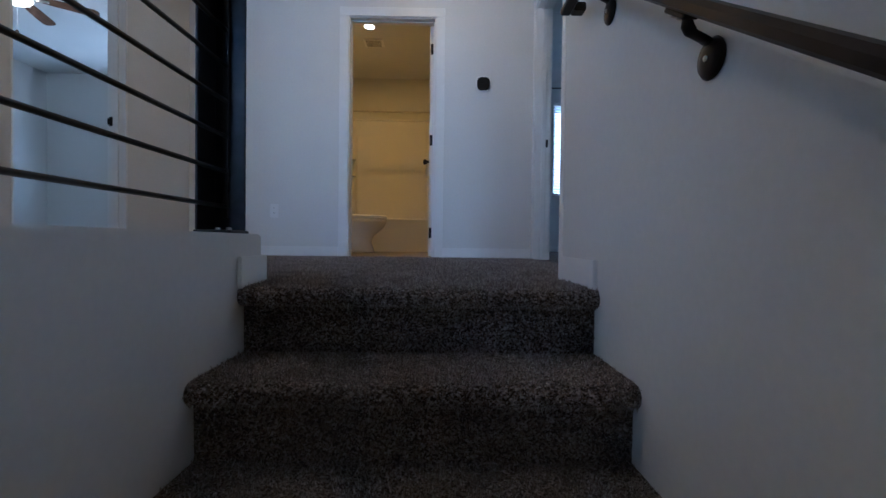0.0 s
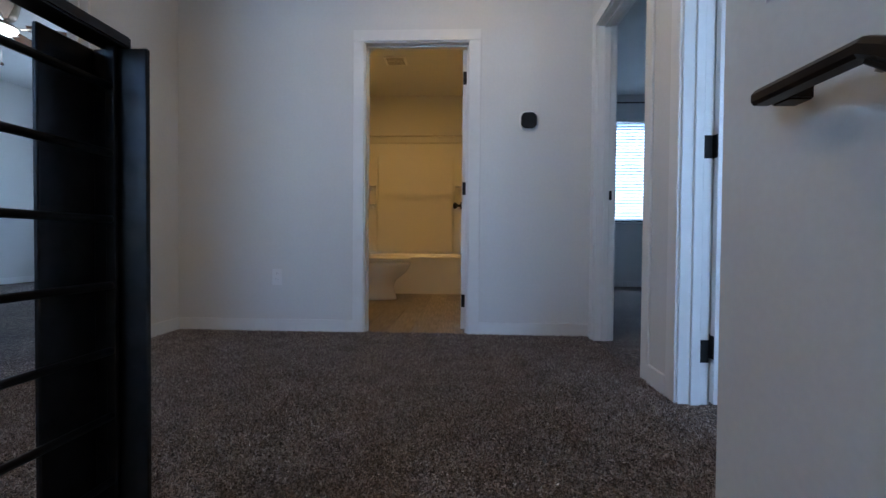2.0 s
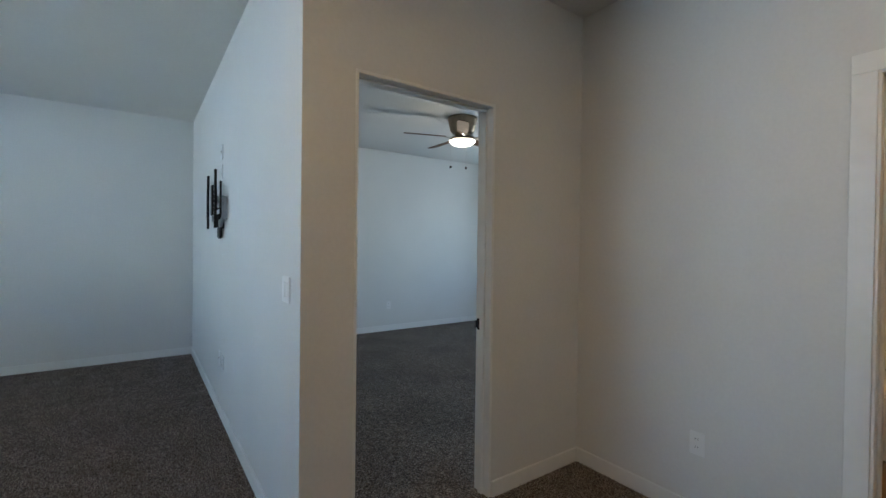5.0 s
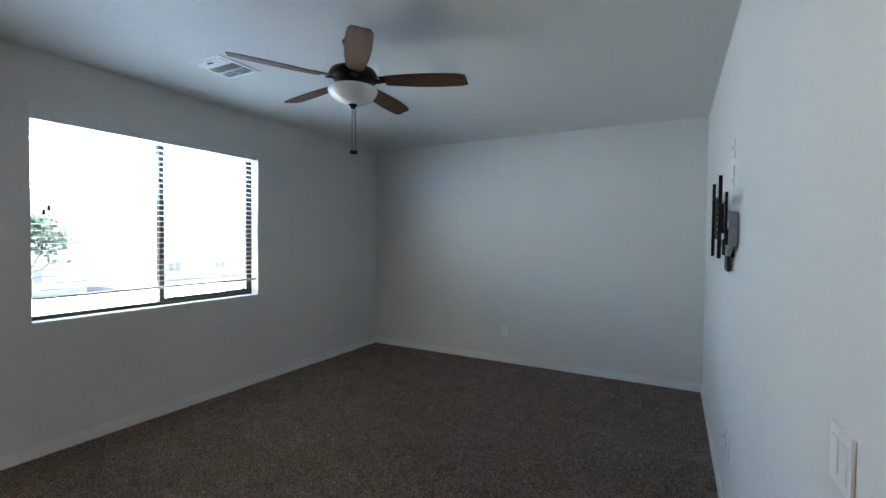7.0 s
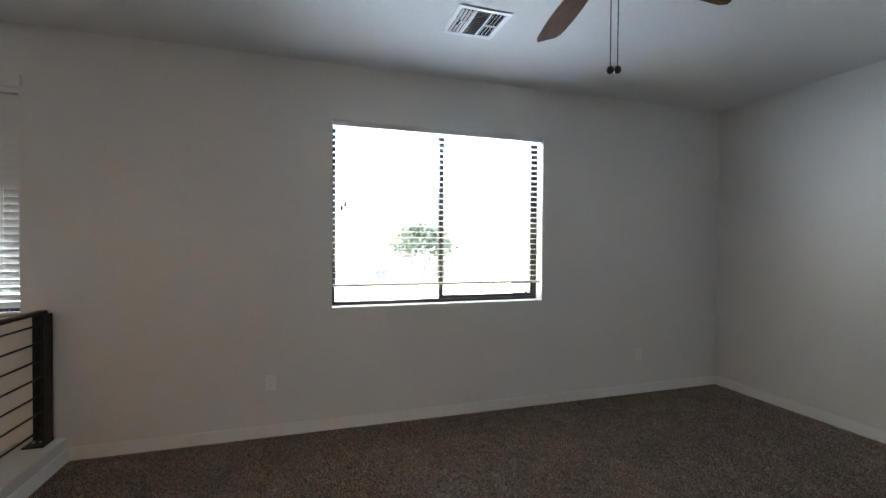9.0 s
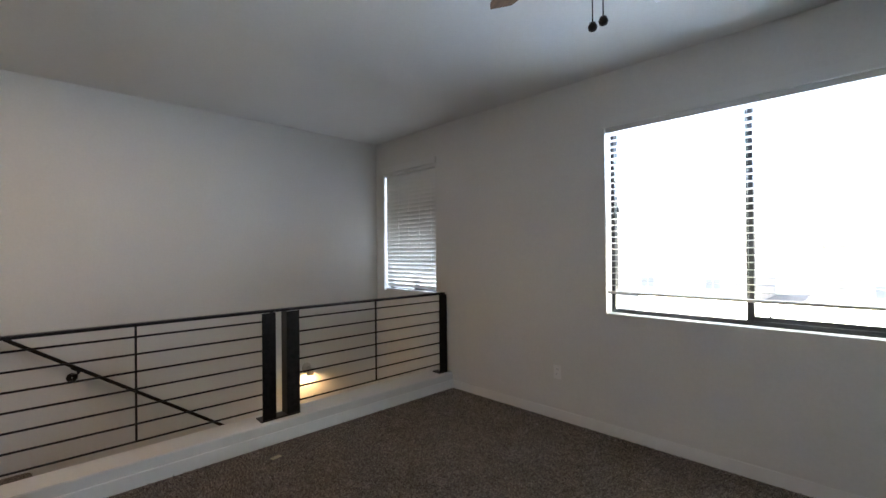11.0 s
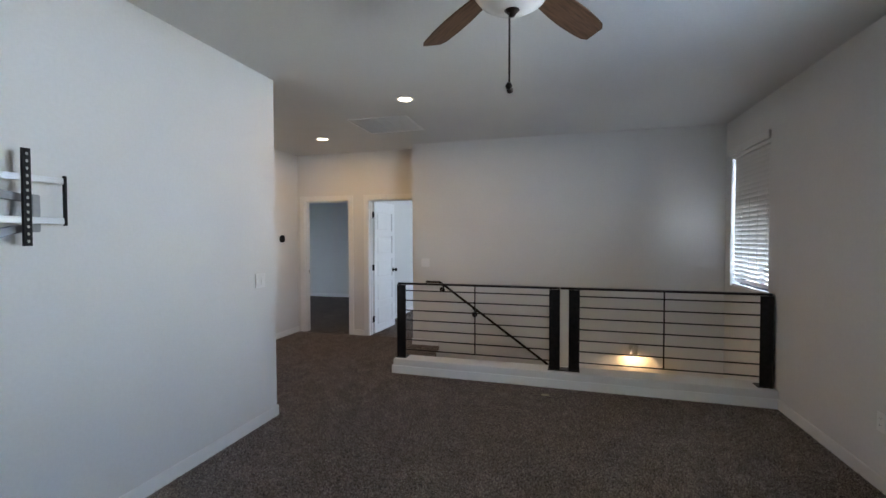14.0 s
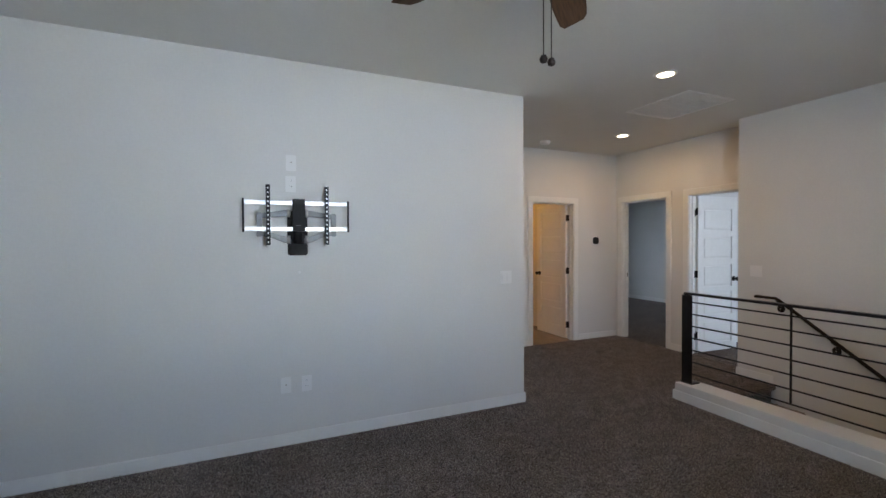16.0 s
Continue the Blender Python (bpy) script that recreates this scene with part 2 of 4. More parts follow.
def lathe(profile, steps=32, axis="Z", m=None):
    """A turned shape from (radius, height) pairs."""
    bm = bmesh.new()
    rings = []
    for r, h in profile:
        ring = []
        for i in range(steps):
            a = 2 * math.pi * i / steps
            p = Vector((r * math.cos(a), r * math.sin(a), h))
            ring.append(bm.verts.new(m @ p if m else p))
        rings.append(ring)
    for a, b in zip(rings, rings[1:]):
        for i in range(steps):
            bm.faces.new((a[i], a[(i + 1) % steps], b[(i + 1) % steps], b[i]))
    for ring in (rings[0], rings[-1]):
        bm.faces.new(ring)
    bmesh.ops.remove_doubles(bm, verts=bm.verts, dist=1e-5)
    bmesh.ops.recalc_face_normals(bm, faces=bm.faces)
    for f in bm.faces:
        f.smooth = True
    return bm


def tube(points, r, steps=12, rx=None):
    """A round or flattened bar swept along points."""
    bm = bmesh.new()
    pts = [Vector(p) for p in points]
    rings = []
    up = Vector((0, 0, 1))
    for i, p in enumerate(pts):
        d = ((pts[i + 1] - p) if i + 1 < len(pts) else Vector((0, 0, 0)))
        if i:
            d = d.normalized() + (p - pts[i - 1]).normalized()
        d.normalize()
        ref = up if abs(d.z) < 0.95 else Vector((1, 0, 0))
        u = d.cross(ref).normalized()
        v = u.cross(d).normalized()
        rings.append([bm.verts.new(p + u * math.cos(2 * math.pi * k / steps) * (rx or r) + v * math.sin(2 * math.pi * k / steps) * r) for k in range(steps)])
    for a, b in zip(rings, rings[1:]):
        for i in range(steps):
            bm.faces.new((a[i], a[(i + 1) % steps], b[(i + 1) % steps], b[i]))
    bm.faces.new(rings[0])
    bm.faces.new(rings[-1])
    bmesh.ops.recalc_face_normals(bm, faces=bm.faces)
    for f in bm.faces:
        f.smooth = len(f.verts) == 4
    return bm


def mesh_of(name, bm, material):
    bmesh.ops.recalc_face_normals(bm, faces=bm.faces)
    me = bpy.data.meshes.new(name)
    bm.to_mesh(me)
    bm.free()
    me.materials.append(material)
    return me


def part(name, bm, material, parent, label=""):
    ob = new(name, mesh_of(name, bm, material))
    ob.parent = parent
    return tagged(ob, label)


def same_part(name, mesh, parent, m, label=""):
    ob = new(name, mesh)
    ob.parent = parent
    ob.matrix_local = m
    return tagged(ob, label)


def thing(name, m, label, category, group="", kind=""):
    ob = new(name)
    ob.empty_display_size = 0.1
    ob.matrix_world = m
    return tagged(ob, label, category, group, kind)


def setting(name, bm, material, label, category):
    return tagged(new(name, mesh_of(name, bm, material)), label, category, "", "structure")


def slab(axis, face, back, a0, a1, z0, z1, holes=()):
    """A wall with holes right through it. axis: the one across the wall; face, back: its two sides; a, z: its extent along and up."""
    bm = bmesh.new()
    us = sorted({a0, a1, *[h[i] for h in holes for i in (0, 1)]})
    zs = sorted({z0, z1, *[h[i] for h in holes for i in (2, 3)]})
    us, zs = [u for u in us if a0 <= u <= a1], [z for z in zs if z0 <= z <= z1]

    def solid(i, j):
        if not (0 <= i < len(us) - 1 and 0 <= j < len(zs) - 1):
            return False
        u, z = (us[i] + us[i + 1]) / 2, (zs[j] + zs[j + 1]) / 2
        return not any(h[0] < u < h[1] and h[2] < z < h[3] for h in holes)

    cache = {}

    def v(u, z, w):
        k = (u, z, w)
        if k not in cache:
            cache[k] = bm.verts.new((w, u, z) if axis == "x" else (u, w, z))
        return cache[k]

    for i in range(len(us) - 1):
        for j in range(len(zs) - 1):
            if not solid(i, j):
                continue
            u0, u1, c0, c1 = us[i], us[i + 1], zs[j], zs[j + 1]
            for w in (face, back):
                bm.faces.new((v(u0, c0, w), v(u1, c0, w), v(u1, c1, w), v(u0, c1, w)))
            for di, dj, p, q in ((-1, 0, (u0, c0), (u0, c1)), (1, 0, (u1, c0), (u1, c1)), (0, -1, (u0, c0), (u1, c0)), (0, 1, (u0, c1), (u1, c1))):
                if not solid(i + di, j + dj):
                    bm.faces.new((v(*p, face), v(*q, face), v(*q, back), v(*p, back)))
    return bm


# ---- the plan ----
CEILING = 2.745
WEST, NORTH, SOUTH = -5.75, 2.932, -1.125       # loft walls
HALL_W, HALL_E, HALL_N = -1.572, 1.283, 4.65    # hall walls
STAIR_E, JOG = 0.970, 2.638                     # stair wall, and its corner with the hall
KERB_W, KERB_E, KERB_N, KERB_TOP = -0.268, -0.062, 2.428, 0.152
KERB_SPLAY = 0.070                              # the kerb is wider by this at its far end
TOP_NOSE, TREAD, RISE = 2.262, 0.258, 0.193
LOW = -2.6                                      # floor of the storey below
W1 = (-3.757, -1.978, 0.918, 2.332)                # loft window: x0, x1, z0, z1
W2 = (-0.100, 0.820, 0.94, 2.357)                # stair window
BATH = (-0.262, 0.474, 2.005)                     # door openings: from, to, height
BED = (3.155, 3.942, 2.072)
NORTH_ROOM = (3.762, 4.535, 2.04)
EAST_ROOM = (2.70, 3.452, 2.04)
ROOM_N, ROOM_E = 8.0, 5.0

setting("wall_south", slab("y", SOUTH, SOUTH - 0.16, WEST - 0.12, ROOM_E + 0.12, LOW - 0.2, CEILING, [W1, W2, (2.2, 4.0, 0.92, 2.3)]), PAINT, "painted plaster wall with two windows", "wall")
setting("wall_west", slab("x", WEST, WEST - 0.12, SOUTH - 0.15, ROOM_N + 0.12, LOW, CEILING, []), PAINT, "painted plaster wall of the loft and bedroom", "wall")
setting("wall_television", slab("y", NORTH, NORTH + 0.12, WEST, HALL_W - 0.118, 0, CEILING), PAINT, "white painted wall carrying the television bracket", "wall")
setting("wall_hall_west", slab("x", HALL_W, HALL_W - 0.118, NORTH, ROOM_N, 0, CEILING, [(BED[0], BED[1], -1, BED[2])]), PAINT, "painted hall wall with a bedroom doorway", "wall")
setting("wall_hall_north", slab("y", HALL_N, HALL_N + 0.118, HALL_W, HALL_E, 0, CEILING, [(BATH[0], BATH[1], -1, BATH[2])]), PAINT, "painted hall wall with the bathroom doorway", "wall")
setting("wall_hall_east", slab("x", HALL_E, HALL_E + 0.118, JOG, ROOM_N, 0, CEILING, [(*NORTH_ROOM[:2], -1, NORTH_ROOM[2]), (*EAST_ROOM[:2], -1, EAST_ROOM[2])]), PAINT, "painted hall wall with two bedroom doorways", "wall")
setting("wall_stair", slab("x", STAIR_E, STAIR_E + 0.12, SOUTH, JOG, LOW, CEILING), PAINT, "tall plain painted wall beside the stairs", "wall")
setting("wall_jog", slab("y", JOG, JOG - 0.11, STAIR_E + 0.12, HALL_E + 0.118, 0, CEILING), PAINT, "short painted return wall at the head of the stairs", "wall")
setting("wall_room_north", slab("y", ROOM_N, ROOM_N + 0.16, WEST - 0.12, ROOM_E + 0.12, 0, CEILING, [(2.35, 3.85, 0.90, 2.41), (-4.6, -2.8, 0.92, 2.3)]), PAINT, "painted outer wall of the far rooms", "wall")
setting("wall_room_east", slab("x", ROOM_E, ROOM_E + 0.12, SOUTH, ROOM_N, 0, CEILING), PAINT, "painted outer wall of the east rooms", "wall")
setting("wall_room_partition", slab("y", 3.60, 3.70, HALL_E + 0.118, ROOM_E, 0, CEILING), PAINT, "painted partition between two bedrooms", "wall")
setting("wall_bath_west", slab("x", -1.0, -1.1, HALL_N + 0.118, ROOM_N, 0, CEILING), PAINT, "painted bathroom wall behind the toilet", "wall")
setting("wall_bath_east", slab("x", 0.60, 0.70, HALL_N + 0.118, ROOM_N, 0, CEILING), PAINT, "painted bathroom wall beside the open door", "wall")
bm = bmesh.new()
kerb_plan = ((KERB_W - KERB_SPLAY, SOUTH), (KERB_E, SOUTH), (KERB_E, KERB_N), (KERB_W, KERB_N))
kerb_rings = [[bm.verts.new((x, y, z)) for x, y in kerb_plan] for z in (LOW, KERB_TOP)]
for i in range(4):
    bm.faces.new((kerb_rings[0][i], kerb_rings[0][(i + 1) % 4], kerb_rings[1][(i + 1) % 4], kerb_rings[1][i]))
bm.faces.new(kerb_rings[0])
bm.faces.new(kerb_rings[1])
setting("kerb_wall", soft(bm, 0.006, 2), PAINT, "low painted kerb wall under the stair railing", "wall")
bm = bmesh.new()
box(bm, WEST - 0.12, ROOM_E + 0.12, SOUTH - 0.16, ROOM_N + 0.12, CEILING, CEILING + 0.15)
setting("ceiling", bm, CEIL, "white lightly textured plaster ceiling", "ceiling")

# floors: loft and hall carpet in one sheet round the stairwell
bm = bmesh.new()
box(bm, WEST - 0.1, KERB_W + 0.1, SOUTH - 0.1, KERB_N - 0.02, -0.25, 0)
box(bm, WEST - 0.1, ROOM_E, KERB_N - 0.02, HALL_N, -0.25, 0)
box(bm, WEST - 0.1, -1.05, HALL_N, ROOM_N + 0.05, -0.25, 0)
box(bm, 0.65, ROOM_E, HALL_N, ROOM_N + 0.05, -0.25, 0)
box(bm, STAIR_E + 0.05, ROOM_E, SOUTH - 0.05, KERB_N - 0.02, -0.25, 0)
setting("floor", bm, CARPET, "mottled grey-brown cut-pile carpet", "carpet")

# bathroom floor: planks running away from the door
bath_floor = thing("bath_floor", pose(0, 0, 0), "light wood-look vinyl plank floor", "floor", kind="structure")
random.seed(4)
plank_mesh = {}
for i in range(10):
    x0 = -1.0 + i * 0.18
    w = min(0.178, 0.60 - x0)
    if w < 0.02:
        continue
    y = HALL_N + 0.02 - random.random() * 1.0
    while y < 7.2:
        y0, y1 = max(y, HALL_N + 0.02), min(y + 1.22, 7.2)
        if y1 - y0 > 0.05:
            key = (round(w, 3), round(y1 - y0, 2))
            if key not in plank_mesh:
                plank_mesh[key] = mesh_of("plank", soft(box(bmesh.new(), 0, w, 0, y1 - y0 - 0.002, -0.2, 0), 0.0015, 1), PLANK)
            same_part("plank", plank_mesh[key], bath_floor, pose(x0, y0, -0.004))
        y += 1.22

# stairs: carpeted treads with rounded nosings, then a landing
stairs = thing("stairs", pose(0, 0, 0), "carpeted staircase with rounded nosings between white walls", "stairs", kind="structure")


def step_mesh(y_nose, z):
    """One tread wrapped in carpet: a thick rounded nosing over a recessed riser."""
    bm = bmesh.new()
    r = 0.027
    prof = [(y_nose + 0.40, z - 0.30), (y_nose + 0.40, z)]
    for k in range(9):
        a = math.pi / 2 + math.pi * k / 8
        prof.append((y_nose + r + r * math.cos(a), z - r + r * math.sin(a)))
    prof += [(y_nose + 0.042, z - 2 * r - 0.006), (y_nose + 0.046, z - 0.30)]
    n = 12
    cols = []
    for i in range(n + 1):
        x = KERB_E - 0.003 + (STAIR_E - KERB_E + 0.006) * i / n
        cols.append([bm.verts.new((x, y + 0.0025 * noise.noise((x * 9, y * 9, zz * 9)), zz + 0.0025 * noise.noise((x * 7 + 4, y * 7, zz * 7)))) for y, zz in prof])
    for a, b in zip(cols, cols[1:]):
        for i in range(len(prof) - 1):
            bm.faces.new((a[i], b[i], b[i + 1], a[i + 1])).smooth = True
    bm.faces.new(cols[0])
    bm.faces.new(cols[-1])
    return bm


for k in range(9):
    part("tread", step_mesh(TOP_NOSE - k * TREAD, -k * RISE), CARPET, stairs)
bm = bmesh.new()
box(bm, KERB_E - 0.003, STAIR_E + 0.003, SOUTH, TOP_NOSE - 9 * TREAD + 0.3, -9 * RISE - 0.3, -9 * RISE)
part("stair_landing", bm, CARPET, stairs)

# ---- trim ----


def board(name, x0, x1, y0, y1, z0, z1, label, category, material=TRIM, width=0.003):
    return setting(name, soft(box(bmesh.new(), x0, x1, y0, y1, z0, z1), width), material, label, category)


BB, BT = 0.086, 0.013
base_label = "white painted baseboard along the carpet"


def base_x(x, side, y0, y1):
    """A baseboard on a wall that faces along x; side +1 when the room lies towards +x."""
    board("baseboard", min(x, x + side * BT), max(x, x + side * BT), y0, y1, -0.005, BB, base_label, "baseboard")


def base_y(y, side, x0, x1):
    board("baseboard", x0, x1, min(y, y + side * BT), max(y, y + side * BT), -0.005, BB, base_label, "baseboard")


CW, CT = 0.068, 0.011
base_x(WEST, 1, SOUTH, NORTH)
base_y(NORTH, -1, WEST + BT, HALL_W + BT)
base_y(SOUTH, 1, WEST + BT, KERB_W - KERB_SPLAY - BT)
SPLAY = Matrix.Translation((KERB_W, KERB_N, 0)) @ Matrix.Rotation(-math.atan(KERB_SPLAY / (KERB_N - SOUTH)), 4, "Z") @ Matrix.Translation((-KERB_W, -KERB_N, 0))
bm = soft(box(bmesh.new(), KERB_W - BT, KERB_W, SOUTH + 0.002, KERB_N + BT, -0.005, BB, SPLAY), 0.003)
setting("baseboard", bm, TRIM, base_label, "baseboard")
base_y(KERB_N, 1, KERB_W, KERB_E)
base_x(KERB_E, 1, KERB_N - 0.17, KERB_N + BT)
base_x(HALL_W, 1, NORTH, BED[0])
base_x(HALL_W, 1, BED[1], HALL_N)
base_y(HALL_N, -1, HALL_W + BT, BATH[0] - CW)
base_y(HALL_N, -1, BATH[1] + CW, HALL_E)
base_x(HALL_E, -1, EAST_ROOM[1] + CW, NORTH_ROOM[0] - CW)
base_x(STAIR_E, -1, 2.285, JOG + BT)
base_y(JOG, 1, STAIR_E, HALL_E - CT)
base_x(WEST, 1, NORTH + 0.12, ROOM_N)
base_y(ROOM_N, -1, WEST + BT, HALL_W - 0.13)
base_y(ROOM_N, -1, HALL_E + 0.12, ROOM_E)
base_x(ROOM_E, -1, 3.7, ROOM_N - BT)
base_x(ROOM_E, -1, SOUTH, 3.6)
base_y(3.60, -1, HALL_E + 0.12, ROOM_E - BT)


def doorway(name, axis, face, side, a0, a1, height, depth=0.118, faces=(0, 1)):
    """Casing on the wall face, a jamb lining the opening, and the stop in it. side: +1 if the viewer's room lies towards + of the axis."""
    top = thing(name, pose(0, 0, 0), "white painted flat door casing and jamb", "door frame", kind="structure")

    def bar(n, u0, u1, w0, w1, z0, z1):
        lo, hi = min(w0, w1), max(w0, w1)
        bm = box(bmesh.new(), lo, hi, u0, u1, z0, z1) if axis == "x" else box(bmesh.new(), u0, u1, lo, hi, z0, z1)
        part(n, soft(bm, 0.002, 1), TRIM, top)

    back = face - side * depth
    for f, s in [((face, side), (back, -side))[i] for i in faces]:
        bar("casing", a0 - CW, a0 + 0.006, f, f + s * CT, -0.004, height - 0.006)
        bar("casing", a1 - 0.006, a1 + CW, f, f + s * CT, -0.004, height - 0.006)
        bar("head_casing", a0 - CW, a1 + CW, f, f + s * (CT + 0.002), height - 0.006, height + CW)
    j = 0.016
    bar("jamb", a0, a0 + j, face + side * 0.001, back - side * 0.001, -0.004, height - j)
    bar("jamb", a1 - j, a1, face + side * 0.001, back - side * 0.001, -0.004, height - j)
    bar("head_jamb", a0, a1, face + side * 0.001, back - side * 0.001, height - j, height)
    m0, m1 = face - side * 0.045, face - side * 0.08
    bar("stop", a0 + j, a0 + j + 0.011, m0, m1, -0.004, height - j - 0.011)
    bar("stop", a1 - j - 0.011, a1 - j, m0, m1, -0.004, height - j - 0.011)
    bar("stop", a0 + j, a1 - j, m0, m1, height - j - 0.011, height - j)
    return top


frame_bath = doorway("door_frame_bath", "y", HALL_N, -1, *BATH)
frame_bed = doorway("door_frame_bedroom", "x", HALL_W, 1, *BED, faces=(1,))
frame_north = doorway("door_frame_north_room", "x", HALL_E, -1, *NORTH_ROOM)
frame_east = doorway("door_frame_east_room", "x", HALL_E, -1, *EAST_ROOM)


def strike(parent, x, y, z, along):
    bm = bmesh.new()
    if along == "x":
        box(bm, x - 0.02, x + 0.02, y - 0.002, y + 0.002, z - 0.03, z + 0.03)
        box(bm, x - 0.028, x - 0.02, y - 0.006, y + 0.003, z - 0.02, z + 0.02)
    part("strike_plate", soft(bm, 0.001, 1), BLACK, parent, "black strike plate")


strike(frame_bed, HALL_W - 0.088, BED[1] - 0.018, 0.905, "x")
strike(frame_north, HALL_E + 0.08, NORTH_ROOM[1] - 0.018, 0.94, "x")


def hinge_leaves(parent, axis, x, y, zs):
    """Black hinge leaves let into the jamb."""
    for z in zs:
        bm = box(bmesh.new(), x - 0.017, x + 0.017, y - 0.002, y + 0.002, z - 0.045, z + 0.045) if axis == "x" else box(bmesh.new(), x - 0.002, x + 0.002, y - 0.017, y + 0.017, z - 0.045, z + 0.045)
        part("hinge_leaf", soft(bm, 0.001, 1), BLACK, parent, "black hinge leaf")


hinge_leaves(frame_east, "x", HALL_E + 0.100, EAST_ROOM[1] - 0.0175, (0.212, 1.017, 1.802))
hinge_leaves(frame_bath, "y", BATH[1] - 0.0175, HALL_N + 0.100, (0.212, 1.012, 1.792))


def panel_door(name, width, height, label, knob=0.93):
    """A five-panel door, hinged on the z axis at x = 0, lying along +x, its thickness in y."""
    top = thing(name, pose(0, 0, 0), label, "door")
    t = 0.035
    stile, rail = 0.095, 0.075
    gap = (height - 0.16 - 0.11 - 4 * rail) / 5
    bm = bmesh.new()
    core = 0.013
    box(bm, 0, width, core, t - core, 0, height)
    for y0, y1 in ((0, core), (t - core, t)):
        box(bm, 0, stile, y0, y1, 0, height)
        box(bm, width - stile, width, y0, y1, 0, height)
        z = 0
        for i in range(6):
            h = 0.16 if i == 0 else (0.11 if i == 5 else rail)
            box(bm, stile, width - stile, y0, y1, z, z + h)
            z += h + gap
    part("door_slab", bm, DOORP, top)
    z = 0.16
    for i in range(5):
        for y0, y1 in ((0.003, core), (t - core, t - 0.003)):
            part("door_panel", soft(box(bmesh.new(), stile + 0.022, width - stile - 0.022, y0, y1, z + 0.022, z + gap - 0.022), 0.009, 1), DOORP, top)
        z += gap + rail
    for s in (-1, 1):
        y = 0 if s < 0 else t
        m = pose(width - 0.065, y, knob, -90 * s, 0, 0)
        bm = lathe([(0.032, 0), (0.032, 0.007), (0.026, 0.010), (0.012, 0.012), (0.011, 0.034), (0.020, 0.040), (0.028, 0.052), (0.027, 0.064), (0.018, 0.072), (0.0, 0.074)], 24, m=m)
        part("door_knob", bm, BLACK, top, "round black door knob")
    for z in (0.20, height / 2, height - 0.22):
        bm = bmesh.new()
        box(bm, -0.004, 0.002, -0.004, t - 0.004, z - 0.045, z + 0.045)
        k = lathe([(0.0, z - 0.05), (0.008, z - 0.048), (0.008, z + 0.048), (0.0, z + 0.05)], 10, m=pose(-0.006, -0.006, 0))
        me = bpy.data.meshes.new("knuckle")
        k.to_mesh(me)
        k.free()
        bm.from_mesh(me)
        bpy.data.meshes.remove(me)
        box(bm, -0.04, -0.004, -0.009, -0.005, z - 0.045, z + 0.045)
        part("hinge", bm, BLACK, top, "black door hinge")
    return top


bath_door = panel_door("bath_door", BATH[1] - BATH[0] - 0.04, 2.0, "white five-panel door standing open into the bathroom")
bath_door.matrix_world = pose(BATH[1] - 0.02, HALL_N + 0.122, 0.012, 0, 0, 90)
east_door = panel_door("bedroom_door", EAST_ROOM[1] - EAST_ROOM[0] - 0.04, 2.01, "white five-panel bedroom door with black knob, standing open", knob=1.08)
east_door.matrix_world = Matrix.Translation((HALL_E + 0.124, EAST_ROOM[1] - 0.012, 0.012)) @ pose(0, 0, 0, 180, 0, -3) @ Matrix.Translation((0, 0, -2.01))

# ---- windows and blinds ----


def window(name, axis, face, out, a0, a1, z0, z1, label, thick=0.16, sill=True):
    """A black two-light sliding frame with glass, set towards the outer side of the opening. out: the outward sign."""
    top = thing(name, pose(0, 0, 0), label, "window", kind="structure")

    def bar(n, u0, u1, w0, w1, c0, c1, material, lbl=""):
        w0, w1 = face + out * w0, face + out * w1
        lo, hi = min(w0, w1), max(w0, w1)
        bm = box(bmesh.new(), lo, hi, u0, u1, c0, c1) if axis == "x" else box(bmesh.new(), u0, u1, lo, hi, c0, c1)
        return part(n, soft(bm, 0.002, 1) if material is not GLASS else bm, material, top, lbl)

    f = 0.029
    mid = (a0 + a1) / 2
    bar("window_frame", a0, a0 + f, 0.100, 0.155, z0, z1, FRAME, "black aluminium frame")
    bar("window_frame", a1 - f, a1, 0.100, 0.155, z0, z1, FRAME)
    bar("window_frame", a0 + f, a1 - f, 0.100, 0.155, z0, z0 + f, FRAME)
    bar("window_frame", a0 + f, a1 - f, 0.100, 0.155, z1 - f, z1, FRAME)
    bar("mullion", mid - 0.020, mid + 0.020, 0.103, 0.150, z0 + f, z1 - f, FRAME)
    # sliding sash on the lower-x light
    bar("sash", a0 + f, mid - 0.020, 0.105, 0.128, z0 + f, z0 + f + 0.028, FRAME)
    bar("sash", a0 + f, a0 + f + 0.026, 0.105, 0.128, z0 + f + 0.028, z1 - f, FRAME)
    for u0, u1 in ((a0 + f + 0.001, mid - 0.021), (mid + 0.021, a1 - f - 0.001)):
        g = bar("pane", u0, u1, 0.130, 0.134, z0 + f + 0.001, z1 - f - 0.001, GLASS)
        g.visible_shadow = False
    if axis == "y":
        for u in (a0 + 0.10, mid - 0.10):
            bar("latch", u - 0.006, u + 0.006, 0.093, 0.105, z0 + f + 0.02, z0 + f + 0.045, BLACK)
    return top


window("window_1", "y", SOUTH, -1, *W1, "black-framed sliding window in a plaster reveal")
window("window_2", "y", SOUTH, -1, *W2, "narrow black-framed window behind a lowered blind")
window("window_3", "y", ROOM_N, 1, -4.6, -2.8, 0.92, 2.3, "black-framed bedroom window", 0.12)
window("window_4", "y", ROOM_N, 1, 2.35, 3.85, 0.90, 2.41, "black-framed bedroom window behind a white blind", 0.12)
window("window_5", "y", SOUTH, -1, 2.2, 4.0, 0.92, 2.3, "black-framed bedroom window", 0.12)


